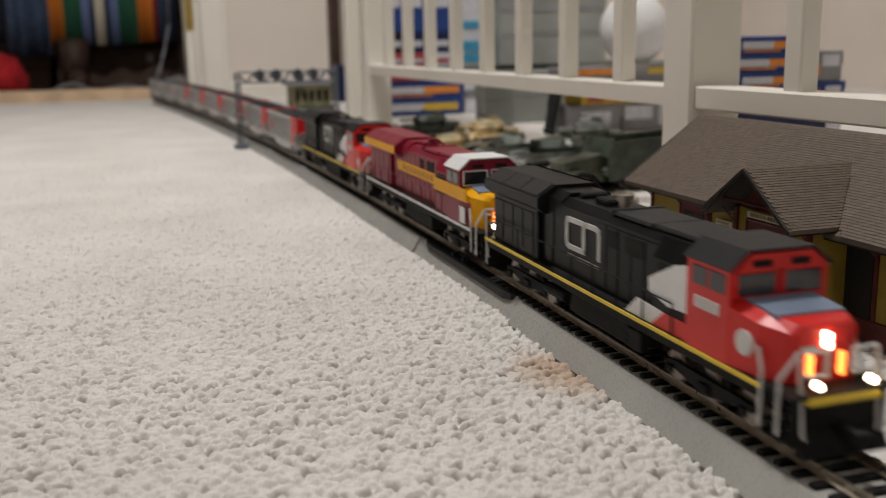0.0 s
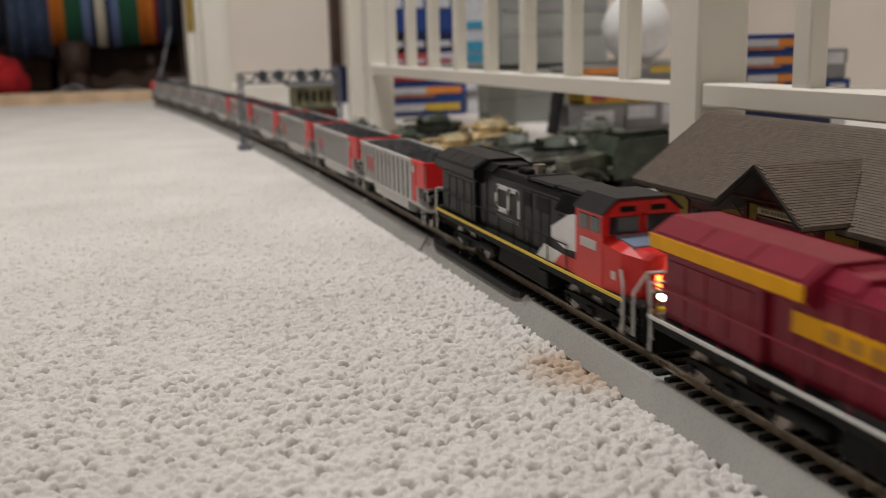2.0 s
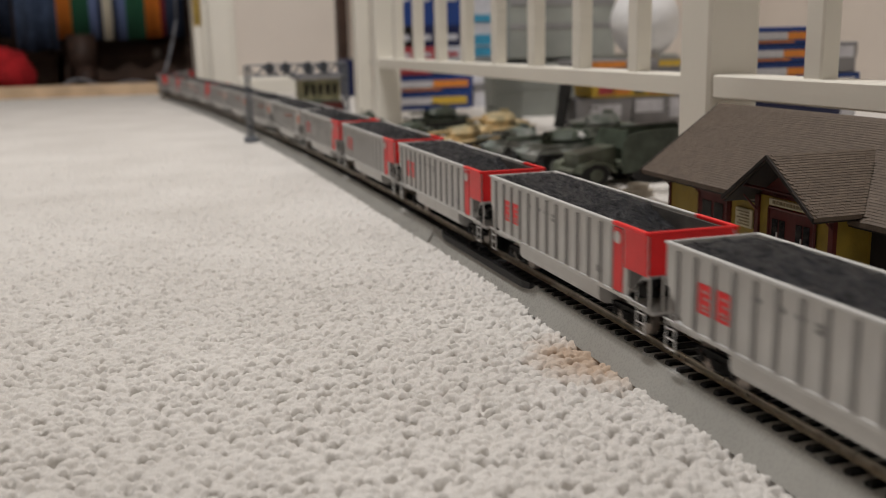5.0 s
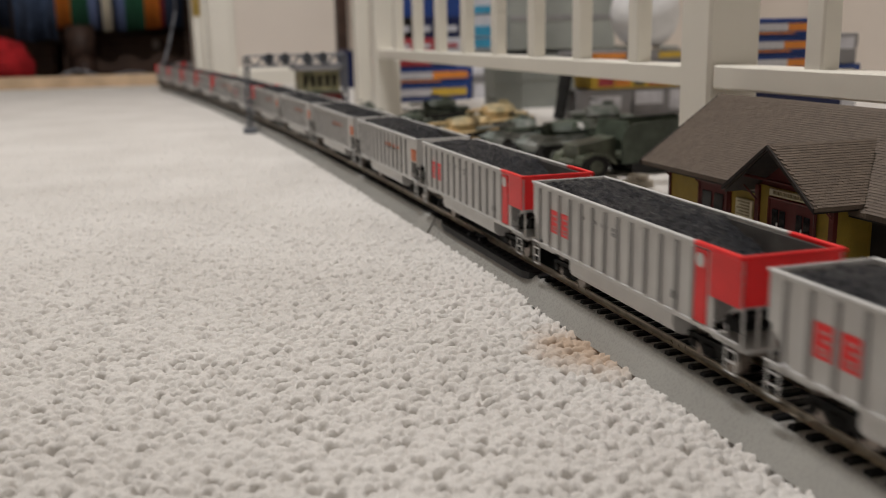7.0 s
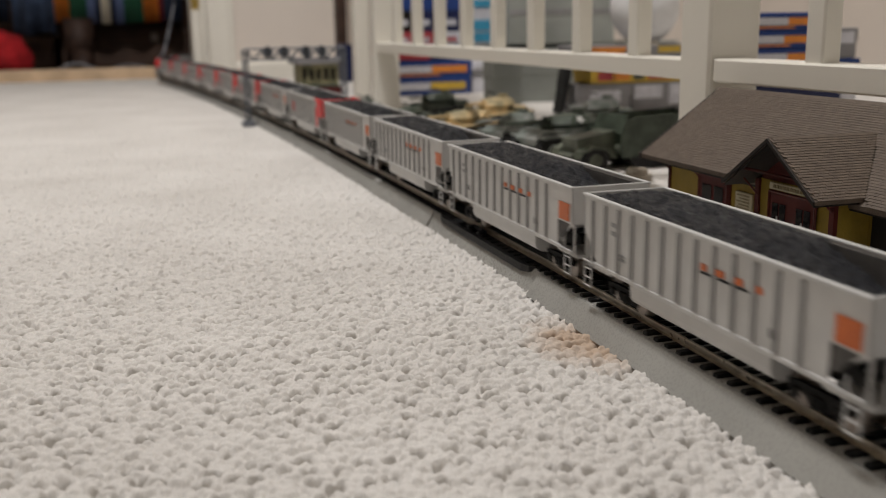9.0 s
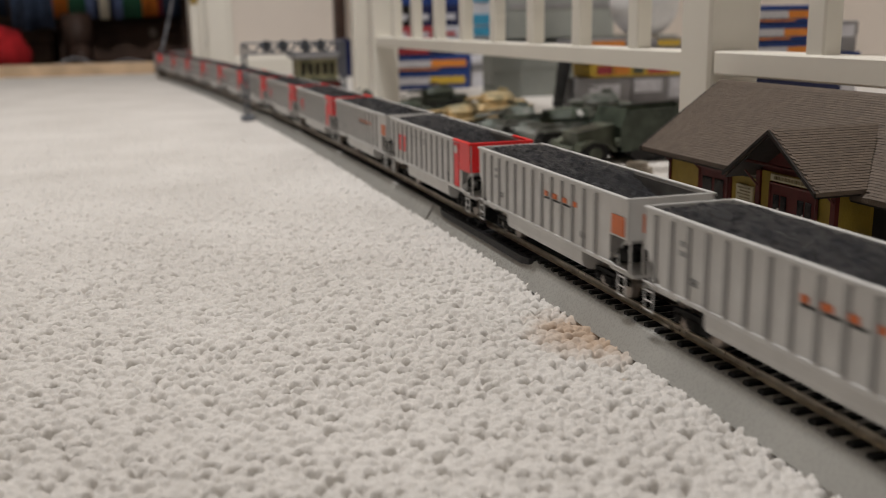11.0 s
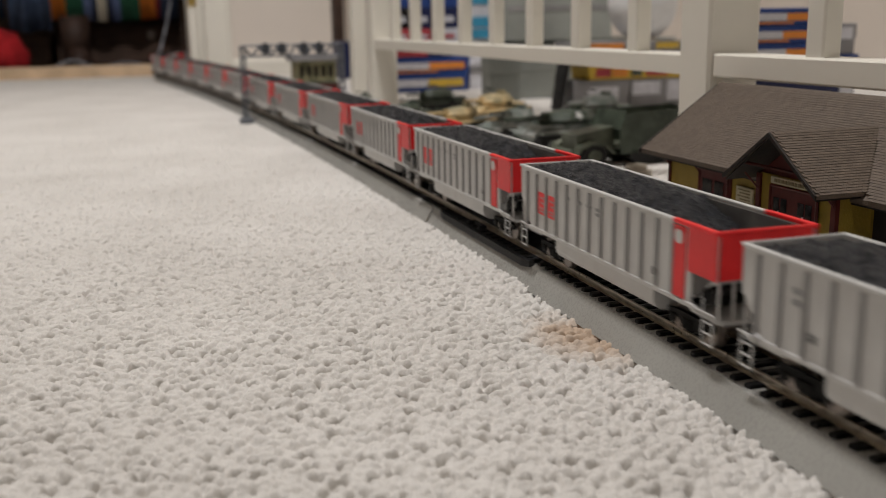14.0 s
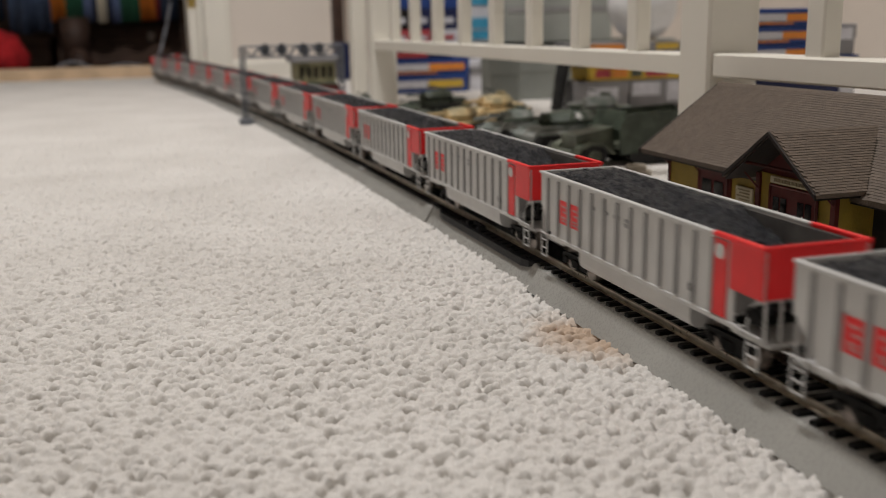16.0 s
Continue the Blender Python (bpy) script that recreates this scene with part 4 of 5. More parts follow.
def bed_frame():
    r = thing("bed_frame", "white painted wooden bed frame with square slats", "bed frame")
    post = mesh_of("leg", boxm(0, 0.038, 0, 0.036, -0.002, 0.80, 0.002), M_WHITE)
    for y0 in (0.560, 1.462):
        part_at("leg", post, r, pose(RX - 0.003, y0, 0))
    part("bottom_rail", boxm(RX, RX + 0.024, 0.596, 1.462, 0.0895, 0.1035, 0.0012), M_WHITE, r)
    part("bottom_rail", boxm(RX, RX + 0.024, -1.2, 0.560, 0.0895, 0.1045, 0.0012), M_WHITE, r)
    slat = mesh_of("slat", boxm(0, 0.0125, -0.0055, 0.0100, 0.103, 0.72, 0.0012), M_WHITE)
    for k in range(8):
        part_at("slat", slat, r, pose(RX + 0.002, 0.670 + k * 0.0995, 0))
    for k in range(14):
        part_at("slat", slat, r, pose(RX + 0.002, 0.462 - k * 0.0995, 0))
    part("head_board", boxm(RX - 0.010, RX + 0.012, 1.560, 1.590, -0.002, 0.80, 0.002), M_WHITE, r)
    part("end_stretcher", boxm(RX - 0.004, RX + 0.010, 1.497, 1.561, 0.30, 0.34, 0.001), M_WHITE, r)
    part("top_rail", boxm(RX - 0.004, RX + 0.028, -1.2, 1.50, 0.72, 0.76, 0.004), M_WHITE, r)


bed_frame()

# ---- model depot ----
def shingle_material():
    m = mat("weathered_shingle", (0.120, 0.092, 0.070), 0.55, vary=0.10, scale=200, bump=0.4, bscale=1200)
    nt, b = nodes_of(m)
    src = b.inputs["Base Color"].links[0].from_socket
    inf = nt.nodes.new("ShaderNodeObjectInfo")
    geo = nt.nodes.new("ShaderNodeNewGeometry")
    add = nt.nodes.new("ShaderNodeMath")
    add.operation = "ADD"
    nt.links.new(inf.outputs["Random"], add.inputs[0])
    nt.links.new(geo.outputs["Random Per Island"], add.inputs[1])
    fr = nt.nodes.new("ShaderNodeMath")
    fr.operation = "FRACT"
    nt.links.new(add.outputs[0], fr.inputs[0])
    mr = nt.nodes.new("ShaderNodeMapRange")
    mr.inputs[3].default_value, mr.inputs[4].default_value = 0.90, 1.10
    nt.links.new(fr.outputs[0], mr.inputs[0])
    mul = nt.nodes.new("ShaderNodeVectorMath")
    mul.operation = "SCALE"
    nt.links.new(src, mul.inputs[0])
    nt.links.new(mr.outputs[0], mul.inputs["Scale"])
    nt.links.new(mul.outputs[0], b.inputs["Base Color"])
    return m


M_SHINGLE = shingle_material()
EAVE_X, EAVE_Z, RIDGE_X, RIDGE_Z = 0.098, 0.0490, 0.152, 0.0872
HY0, HY1 = 0.14, 0.538
GX, GY, GZ, GW, GE = 0.075, 0.3795, 0.0757, 0.0345, 0.0520   # gable: front, centre, apex, half width, eave height


def shingle_slope(parent, corner, along, up, n_along, n_up, inside, single):
    """Courses of shingles on a slope; those for which single() holds are pieces of their own."""
    along, up, corner = Vector(along), Vector(up), Vector(corner)
    nrm = along.cross(up).normalized()
    if nrm.z < 0:
        nrm = -nrm
    basis = Matrix((along.normalized(), up.normalized(), nrm)).transposed().to_4x4()
    sw, sh = along.length / n_along, up.length / n_up
    piece = bmesh.new()

    def tile(bm, m):
        pts = [(-sw * 0.485, 0, 0.00026), (sw * 0.485, 0, 0.00026), (sw * 0.47, sh * 1.15, 0.00005), (-sw * 0.47, sh * 1.15, 0.00005), (-sw * 0.47, 0, -0.0001), (sw * 0.47, 0, -0.0001), (sw * 0.47, sh * 1.15, -0.0003), (-sw * 0.47, sh * 1.15, -0.0003)]
        vs = [bm.verts.new(m @ Vector(p)) for p in pts]
        for f in ((0, 1, 2, 3), (5, 4, 7, 6), (4, 5, 1, 0), (5, 6, 2, 1), (6, 7, 3, 2), (7, 4, 0, 3)):
            bm.faces.new([vs[i] for i in f])
    tile(piece, Matrix.Identity(4))
    me = mesh_of("shingle", piece, M_SHINGLE)
    rest = bmesh.new()
    rng = random.Random(7)
    for j in range(n_up):
        for i in range(n_along + 1):
            u = (i + (0.5 if j % 2 else 0.0)) * sw
            p = corner + along.normalized() * u + up.normalized() * (j * sh)
            if u > along.length - sw * 0.45 or u < sw * 0.45 or not inside(p):
                continue
            m = Matrix.Translation(p + nrm * (0.0002 + 0.00010 * rng.random())) @ basis @ pose(0, 0, 0, 0, 0, rng.uniform(-0.6, 0.6))
            if single(p):
                part_at("shingle", me, parent, m)
            else:
                tile(rest, m)
    tagged(part("shingles", rest, M_SHINGLE, parent), kind="stuff")


def depot():
    h = thing("railway_depot", "olive and maroon model railway depot with a brown shingled roof", "model building")
    WX, BX = 0.110, 0.194
    wall = part("wall", boxm(WX, BX, HY0 + 0.02, 0.524, -0.001, 0.0500), M_HOUSEY, h)
    # gable end wall
    part("gable_wall", prism(bmesh.new(), [(WX + 0.001, 0.0490), (BX - 0.001, 0.0490), (RIDGE_X, 0.0800)], "y", 0.519, 0.5235), M_HOUSEY, h)
    # bay under the front gable
    by0, by1, bx = 0.3515, 0.4085, 0.0915
    bay = part("bay", boxm(bx, WX + 0.002, by0, by1, -0.001, 0.0530), M_HOUSEY, h)
    part("gable_wall", prism(bmesh.new(), [(by0, 0.0530), (by1, 0.0530), (GY, 0.0722)], "x", bx + 0.0005, bx + 0.004), M_HOUSER, h, "maroon gable panel")
    # roof slabs
    for sgn, name in ((1, "front"), (-1, "back")):
        ex = EAVE_X if sgn == 1 else 2 * RIDGE_X - EAVE_X
        slab = part("roof", prism(bmesh.new(), [(ex, EAVE_Z), (RIDGE_X, RIDGE_Z), (RIDGE_X, RIDGE_Z - 0.0022), (ex, EAVE_Z - 0.0022)], "y", HY0, HY1), M_SHINGLE, h)
        if sgn == 1:
            front = slab
    slope = (RIDGE_Z - EAVE_Z) / (RIDGE_X - EAVE_X)

    def clear_of_gable(p):
        return p.z > GZ - abs(p.y - GY) * (GZ - GE) / GW - 0.0006

    shingle_slope(front, (EAVE_X - 0.0003, HY0, EAVE_Z), (0, HY1 - HY0, 0), (RIDGE_X - EAVE_X, 0, RIDGE_Z - EAVE_Z), 150, 38, clear_of_gable, lambda p: 0.27 < p.y < 0.345 and p.z < 0.060)
    for ye in (HY0, HY1):
        part("rake_board", prism(bmesh.new(), [(EAVE_X - 0.001, EAVE_Z + 0.0004), (RIDGE_X, RIDGE_Z + 0.0006), (RIDGE_X, RIDGE_Z - 0.003), (EAVE_X - 0.001, EAVE_Z - 0.0030)], "y", ye - 0.0007, ye + 0.0007), M_GABLE, h)
    part("ridge_cap", prism(bmesh.new(), [(RIDGE_X - 0.0022, RIDGE_Z - 0.0008), (RIDGE_X, RIDGE_Z + 0.0009), (RIDGE_X + 0.0022, RIDGE_Z - 0.0008)], "y", HY0 - 0.0004, HY1 + 0.0004), M_SHINGLE, h)
    # front gable roof: two slopes that run back into the main roof
    xb = EAVE_X + (GZ - EAVE_Z) / slope
    for sgn in (-1, 1):
        y = GY + sgn * GW
        xv = EAVE_X + max(0.0, GE - EAVE_Z) / slope
        bm = bmesh.new()
        top = [bm.verts.new(p) for p in ((GX, GY, GZ), (xb, GY, GZ), (xv, y, GE), (GX, y, GE))]
        low = [bm.verts.new(v.co - Vector((0, 0, 0.0016))) for v in top]
        bm.faces.new(top)
        bm.faces.new(low[::-1])
        for i in range(4):
            j = (i + 1) % 4
            bm.faces.new((top[i], low[i], low[j], top[j]))
        bmesh.ops.recalc_face_normals(bm, faces=bm.faces[:])
        slab = part("gable_roof", bm, M_SHINGLE, h)
        shingle_slope(slab, (GX + 0.0003, y, GE), (xb - GX, 0, 0), (0, -sgn * GW, GZ - GE), 22, 25, lambda p: EAVE_Z + (p.x - EAVE_X) * slope < p.z + 0.0004, lambda p: False)
        part("barge_board", prism(bmesh.new(), [(y, GE + 0.0002), (GY, GZ + 0.0002), (GY, GZ - 0.0016), (y, GE - 0.0016)], "x", GX - 0.0010, GX + 0.0002), M_GABLE, h, "dark barge board")
    # boards under the overhanging roofs, the shade there put into their near-black colour
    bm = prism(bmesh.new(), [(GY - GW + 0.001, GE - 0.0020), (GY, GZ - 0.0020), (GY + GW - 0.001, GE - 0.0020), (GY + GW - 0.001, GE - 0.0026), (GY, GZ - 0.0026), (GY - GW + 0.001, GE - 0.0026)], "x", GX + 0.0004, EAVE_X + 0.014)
    part("soffit", bm, M_GABLE, h, "boarding under the gable roof, shade put into its dark colour")
    part("soffit", prism(bmesh.new(), [(EAVE_X + 0.0005, EAVE_Z - 0.0026), (WX + 0.001, EAVE_Z - 0.0026 + slope * 0.013), (WX + 0.001, EAVE_Z - 0.0032 + slope * 0.013), (EAVE_X + 0.0005, EAVE_Z - 0.0032)], "y", HY0 + 0.001, HY1 - 0.001), M_GABLE, h, "boarding under the eave, shade put into its dark colour")
    # brackets, posts and trim
    for y in (by0 + 0.001, by1 - 0.001):
        part("corner_post", boxm(bx - 0.0012, bx + 0.001, y - 0.0016, y + 0.0016, 0, 0.0528), M_HOUSER, h)
        br = pipe(bmesh.new(), [(bx, y, 0.0440), (GX + 0.006, y, 0.0550)], 0.0005)
        pipe(br, [(GX + 0.002, GY - GW * 0.62, GE + 0.0075), (GX + 0.002, GY + GW * 0.62, GE + 0.0075)], 0.0008)
        part("bracket", br, M_HOUSER, h)
    for y in (0.5225, 0.4895, 0.4590, 0.4260, 0.3300, 0.2900, 0.2560):
        part("post", boxm(WX - 0.0009, WX + 0.001, y - 0.0011, y + 0.0011, 0, 0.0480), M_HOUSER, h)
        part("bracket", pipe(bmesh.new(), [(WX, y, 0.0400), (EAVE_X + 0.005, y, 0.0472)], 0.0005), M_HOUSER, h)
    part("skirting", boxm(WX - 0.0011, WX + 0.0005, 0.18, by0 - 0.002, 0.0, 0.0120), M_HOUSER, h, "maroon lower boarding")
    part("skirting", boxm(WX - 0.0011, WX + 0.0005, by1 + 0.002, 0.524, 0.0, 0.0120), M_HOUSER, h, "maroon lower boarding")
    # doors and windows
    def door(y0, y1, z1, x, panes):
        d = part("door", boxm(x - 0.0013, x + 0.0008, y0, y1, 0, z1, 0.0002), M_HOUSER, h, "maroon door")
        for ya, yb, za, zb in panes:
            part("pane", boxm(x - 0.0018, x - 0.0008, ya, yb, za, zb), M_GLASS, d, "dark glazed pane")
        part("door_frame", pipe(bmesh.new(), [(x - 0.0012, y0 - 0.0007, 0.0), (x - 0.0012, y0 - 0.0007, z1 + 0.0007), (x - 0.0012, y1 + 0.0007, z1 + 0.0007), (x - 0.0012, y1 + 0.0007, 0)], 0.0008), M_HOUSER, d)
    door(0.4610, 0.4875, 0.0420, WX, [(0.4640, 0.4725, 0.0230, 0.0380), (0.4755, 0.4845, 0.0230, 0.0380)])
    door(0.3640, 0.3965, 0.0475, bx, [(0.3665, 0.3705, 0.0200, 0.0430), (0.3720, 0.3760, 0.0200, 0.0430), (0.3845, 0.3885, 0.0200, 0.0430), (0.3900, 0.3940, 0.0200, 0.0430)])
    for y in (0.3712, 0.3892):
        part("door_pull", rod(bmesh.new(), (bx - 0.0024, y, 0.0270), (bx - 0.0024, y, 0.0370), 0.0004, 5), M_HANDRAIL, h)
    part("doorway", boxm(WX - 0.0006, WX + 0.0010, 0.3320, 0.3490, 0.0, 0.0430), M_DARKIN, h, "dark open doorway")
    door(0.2920, 0.3120, 0.0420, WX, [])
    part("door_sign", boxm(WX - 0.0022, WX - 0.0010, 0.2965, 0.3045, 0.0335, 0.0352), M_REDPRINT, h, "small red sign")
    door(0.2580, 0.2780, 0.0420, WX, [(0.2600, 0.2760, 0.0200, 0.0390)])
    # boards with lettering as bars
    sg = part("name_board", boxm(bx - 0.0018, bx - 0.0005, 0.3640, 0.3970, 0.0494, 0.0526, 0.0002), M_SIGN, h, "cream name board")
    bm = bmesh.new()
    for k in range(11):
        quad_box(bm, bx - 0.0022, bx - 0.0016, 0.3670 + k * 0.0025, 0.3687 + k * 0.0025, 0.0502, 0.0518)
    part("lettering", bm, M_SIGND, sg, "brown lettering bars")
    nb = part("notice_board", boxm(WX - 0.0016, WX - 0.0002, 0.4370, 0.4520, 0.0285, 0.0385, 0.0003), M_SIGN, h, "cream notice board")
    bm = bmesh.new()
    for k in range(5):
        quad_box(bm, WX - 0.0020, WX - 0.0014, 0.4390, 0.4500 - 0.002 * (k % 2), 0.0298 + k * 0.0017, 0.0305 + k * 0.0017)
    part("lettering", bm, M_SIGND, nb, "brown lettering bars")


M_SIGND = mat("sign_brown", (0.20, 0.16, 0.09), 0.6, vary=0.1)
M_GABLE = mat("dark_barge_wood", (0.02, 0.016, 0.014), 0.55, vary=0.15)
depot()

# ---- signal bridge over the track ----
def signal_bridge():
    g = thing("signal_bridge", "grey plastic signal bridge spanning the track with signal heads", "signal bridge")
    Y, X0, X1, Z0, Z1 = 1.335, -0.0500, 0.0820, 0.0865, 0.1005
    for x in (X0, X1):
        bm = bmesh.new()
        for dx in (-0.0028, 0.0028):
            for dy in (-0.0028, 0.0028):
                rod(bm, (x + dx, Y + dy, 0), (x + dx, Y + dy, Z1), 0.0011, 4)
        n = 9
        for k in range(n):
            za, zb = 0.004 + k * 0.0105, 0.004 + (k + 1) * 0.0105
            sgn = 1 if k % 2 else -1
            rod(bm, (x - sgn * 0.0028, Y - 0.0028, za), (x + sgn * 0.0028, Y - 0.0028, min(zb, Z1)), 0.0008, 4)
        part("tower", bm, M_GANTRY, g)
        bm = boxm(x - 0.0085, x + 0.0085, Y - 0.0085, Y + 0.0085, -0.001, 0.0065, 0.001)
        part("base", bm, M_GANTRY, g)
    bm = bmesh.new()
    for dy in (-0.004, 0.004):
        for z in (Z0, Z1):
            rod(bm, (X0, Y + dy, z), (X1, Y + dy, z), 0.0011, 4)
        n = 11
        for k in range(n):
            xa, xb = X0 + (X1 - X0) * k / n, X0 + (X1 - X0) * (k + 1) / n
            rod(bm, (xa, Y + dy, Z0 if k % 2 else Z1), (xb, Y + dy, Z1 if k % 2 else Z0), 0.0009, 4)
    part("truss", bm, M_GANTRY, g)
    part("walkway", boxm(X0, X1, Y - 0.0045, Y + 0.0045, Z0 - 0.0008, Z0 + 0.0004), M_GANTRY, g)
    for f in (0.22, 0.385, 0.605, 0.765):
        x = X0 + (X1 - X0) * f
        s = part("signal_head", rod(bmesh.new(), (x, Y - 0.0055, 0.0960), (x, Y - 0.0075, 0.0960), 0.0075, 16), M_GANTRY, g, "dark round signal target")
        bm = bmesh.new()
        for z in (0.0925, 0.0965, 0.1005):
            rod(bm, (x, Y - 0.0070, z), (x, Y - 0.0105, z), 0.0016, 8)
        part("hood", bm, M_BLACK, s)
        part("bracket", boxm(x - 0.001, x + 0.001, Y - 0.0056, Y - 0.0035, 0.088, 0.1045), M_GANTRY, s)


signal_bridge()


def signal_cabin():
    c = thing("trackside_cabin", "small model cabin with a grey flat roof and cream panels", "model building")
    x0, x1, y0, y1 = 0.088, 0.158, 1.74, 1.80
    part("body", boxm(x0, x1, y0, y1, -0.001, 0.064, 0.001), M_CABIN, c)
    part("roof", boxm(x0 - 0.008, x1 + 0.008, y0 - 0.008, y1 + 0.008, 0.0635, 0.0735, 0.0015), M_GREYBOX, c, "grey flat roof")
    part("plinth", boxm(x0 - 0.002, x1 + 0.002, y0 - 0.002, y1, -0.001, 0.028, 0.001), M_OLIVE2, c, "dark green lower wall")
    part("red_panel", boxm(x0 + 0.034, x1 + 0.003, y0 - 0.0034, y0, 0.004, 0.0235), M_HOUSER, c, "maroon panel")
    for k in range(5):
        part("window", boxm(x0 + 0.005 + k * 0.0128, x0 + 0.0125 + k * 0.0128, y0 - 0.0012, y0 + 0.001, 0.036, 0.056), M_DARKIN, c, "dark window")


M_CABIN = mat("cream_olive_card", (0.33, 0.30, 0.17), 0.6, second=(0.13, 0.13, 0.07), scale=60)
signal_cabin()


# ---- model military vehicles under the bed frame ----
def tank(m, hull_mat, turret_mat, label, gun=0.06, size=1.0, star=False):
    t = thing("model_tank", label, "model tank", "model military vehicles", m=m)
    k = size

    def sc(*a):
        return [v * k for v in a]
    part("hull", prism(bmesh.new(), [tuple(sc(*p)) for p in ((-0.055, 0.012), (-0.064, 0.022), (-0.052, 0.030), (0.050, 0.032), (0.060, 0.026), (0.056, 0.012))], "x", -0.020 * k, 0.020 * k), hull_mat, t)
    for s in (-1, 1):
        x0, x1 = sorted((s * 0.019 * k, s * 0.031 * k))
        prof = [(-0.050, 0.000), (-0.062, 0.008), (-0.064, 0.016), (-0.058, 0.022), (0.056, 0.022), (0.062, 0.016), (0.060, 0.008), (0.050, 0.000)]
        tr = part("track", prism(bmesh.new(), [tuple(sc(*p)) for p in prof], "x", x0, x1), M_RUBBER, t, "dark rubber track")
        for i in range(6):
            y = (-0.046 + i * 0.0185) * k
            part("road_wheel", rod(bmesh.new(), (s * 0.029 * k, y, 0.0085 * k), (s * 0.0325 * k, y, 0.0085 * k), 0.0080 * k, 14), hull_mat, tr)
        part("fender", boxm(*sorted((s * 0.018 * k, s * 0.033 * k)), -0.060 * k, 0.060 * k, 0.0225 * k, 0.0245 * k, 0.0006), hull_mat, t)
        part("stowage_box", boxm(*sorted((s * 0.021 * k, s * 0.031 * k)), 0.014 * k, 0.040 * k, 0.0245 * k, 0.0320 * k, 0.001), turret_mat, t)
    bm = bmesh.new()
    rings = []
    n = 8 if star else 12
    for z, rx, ry, dy in ((0.030, 0.020, 0.034, -0.002), (0.036, 0.0235, 0.039, 0.0), (0.0445, 0.017, 0.030, 0.004), (0.0465, 0.012, 0.022, 0.006)):
        rings.append([bm.verts.new((rx * k * math.cos(a), (dy + ry * math.sin(a)) * k, z * k)) for a in [(i + 0.5) * math.tau / n for i in range(n)]])
    for ra, rb in zip(rings, rings[1:]):
        for i in range(n):
            bm.faces.new((ra[i], ra[(i + 1) % n], rb[(i + 1) % n], rb[i]))
    bm.faces.new(rings[-1])
    tur = part("turret", bm, turret_mat, t)
    part("hatch", rod(bmesh.new(), (0.006 * k, 0.010 * k, 0.048 * k), (0.006 * k, 0.010 * k, 0.052 * k), 0.0075 * k, 14), turret_mat, tur)
    part("gun", rod(rod(bmesh.new(), (0, -0.025 * k, 0.040 * k), (0, -0.032 * k - gun, 0.040 * k), 0.0022 * k, 8), (0, -0.022 * k, 0.040 * k), (0, -0.036 * k, 0.0405 * k), 0.005 * k, 10), turret_mat, tur)
    part("machine_gun", rod(bmesh.new(), (-0.006 * k, 0.004 * k, 0.053 * k), (-0.004 * k, -0.018 * k, 0.056 * k), 0.0009, 6), M_RUBBER, tur)
    if star:
        part("star", star_mesh(0.0070 * k), M_LET, tur, "white painted star").matrix_basis = pose(0.0192 * k, 0.002 * k, 0.0408 * k, 0, 56, 0) @ pose(0, 0, 0, 0, 0, -90)
    return t


def star_mesh(r):
    bm = bmesh.new()
    pts = [((r if i % 2 == 0 else r * 0.42) * math.cos(math.pi / 2 + i * math.pi / 5), (r if i % 2 == 0 else r * 0.42) * math.sin(math.pi / 2 + i * math.pi / 5)) for i in range(10)]
    prism(bm, pts, "z", 0, 0.0006)
    return bm


tank(pose(0.218, 0.905, 0, 0, 0, -75), M_CAMOG, M_OLIVE2, "grey-green model tank with a white star on its turret", 0.05, 0.85, True)
tank(pose(0.205, 1.010, 0, 0, 0, -58), M_CAMOG, M_CAMOG, "grey-green camouflaged model tank with a long gun", 0.05, 0.70)
tank(pose(0.163, 1.075, 0, 0, 0, -62), M_CAMO, M_CAMO, "sand and green camouflaged model tank", 0.035, 0.68)
tank(pose(0.243, 1.175, 0, 0, 0, -58), M_CAMO, M_CAMO, "sand-coloured model tank with green patches", 0.035, 0.80)
tank(pose(0.215, 1.330, 0, 0, 0, -66), M_OLIVE2, M_OLIVE2, "dark green model tank standing behind the others", 0.03, 0.75)
tank(pose(0.132, 1.190, 0, 0, 0, -50), M_OLIVE, M_OLIVE2, "small green model tank beside the sand-coloured ones", 0.03, 0.62)
tank(pose(0.118, 1.380, 0, 0, 0, -40), M_CAMOG, M_OLIVE2, "small green model tank near the bed leg", 0.03, 0.60)
tank(pose(0.330, 1.060, 0, 0, 0, -60), M_OLIVE, M_CAMOG, "olive model tank with a grey-green turret", 0.035, 0.85)


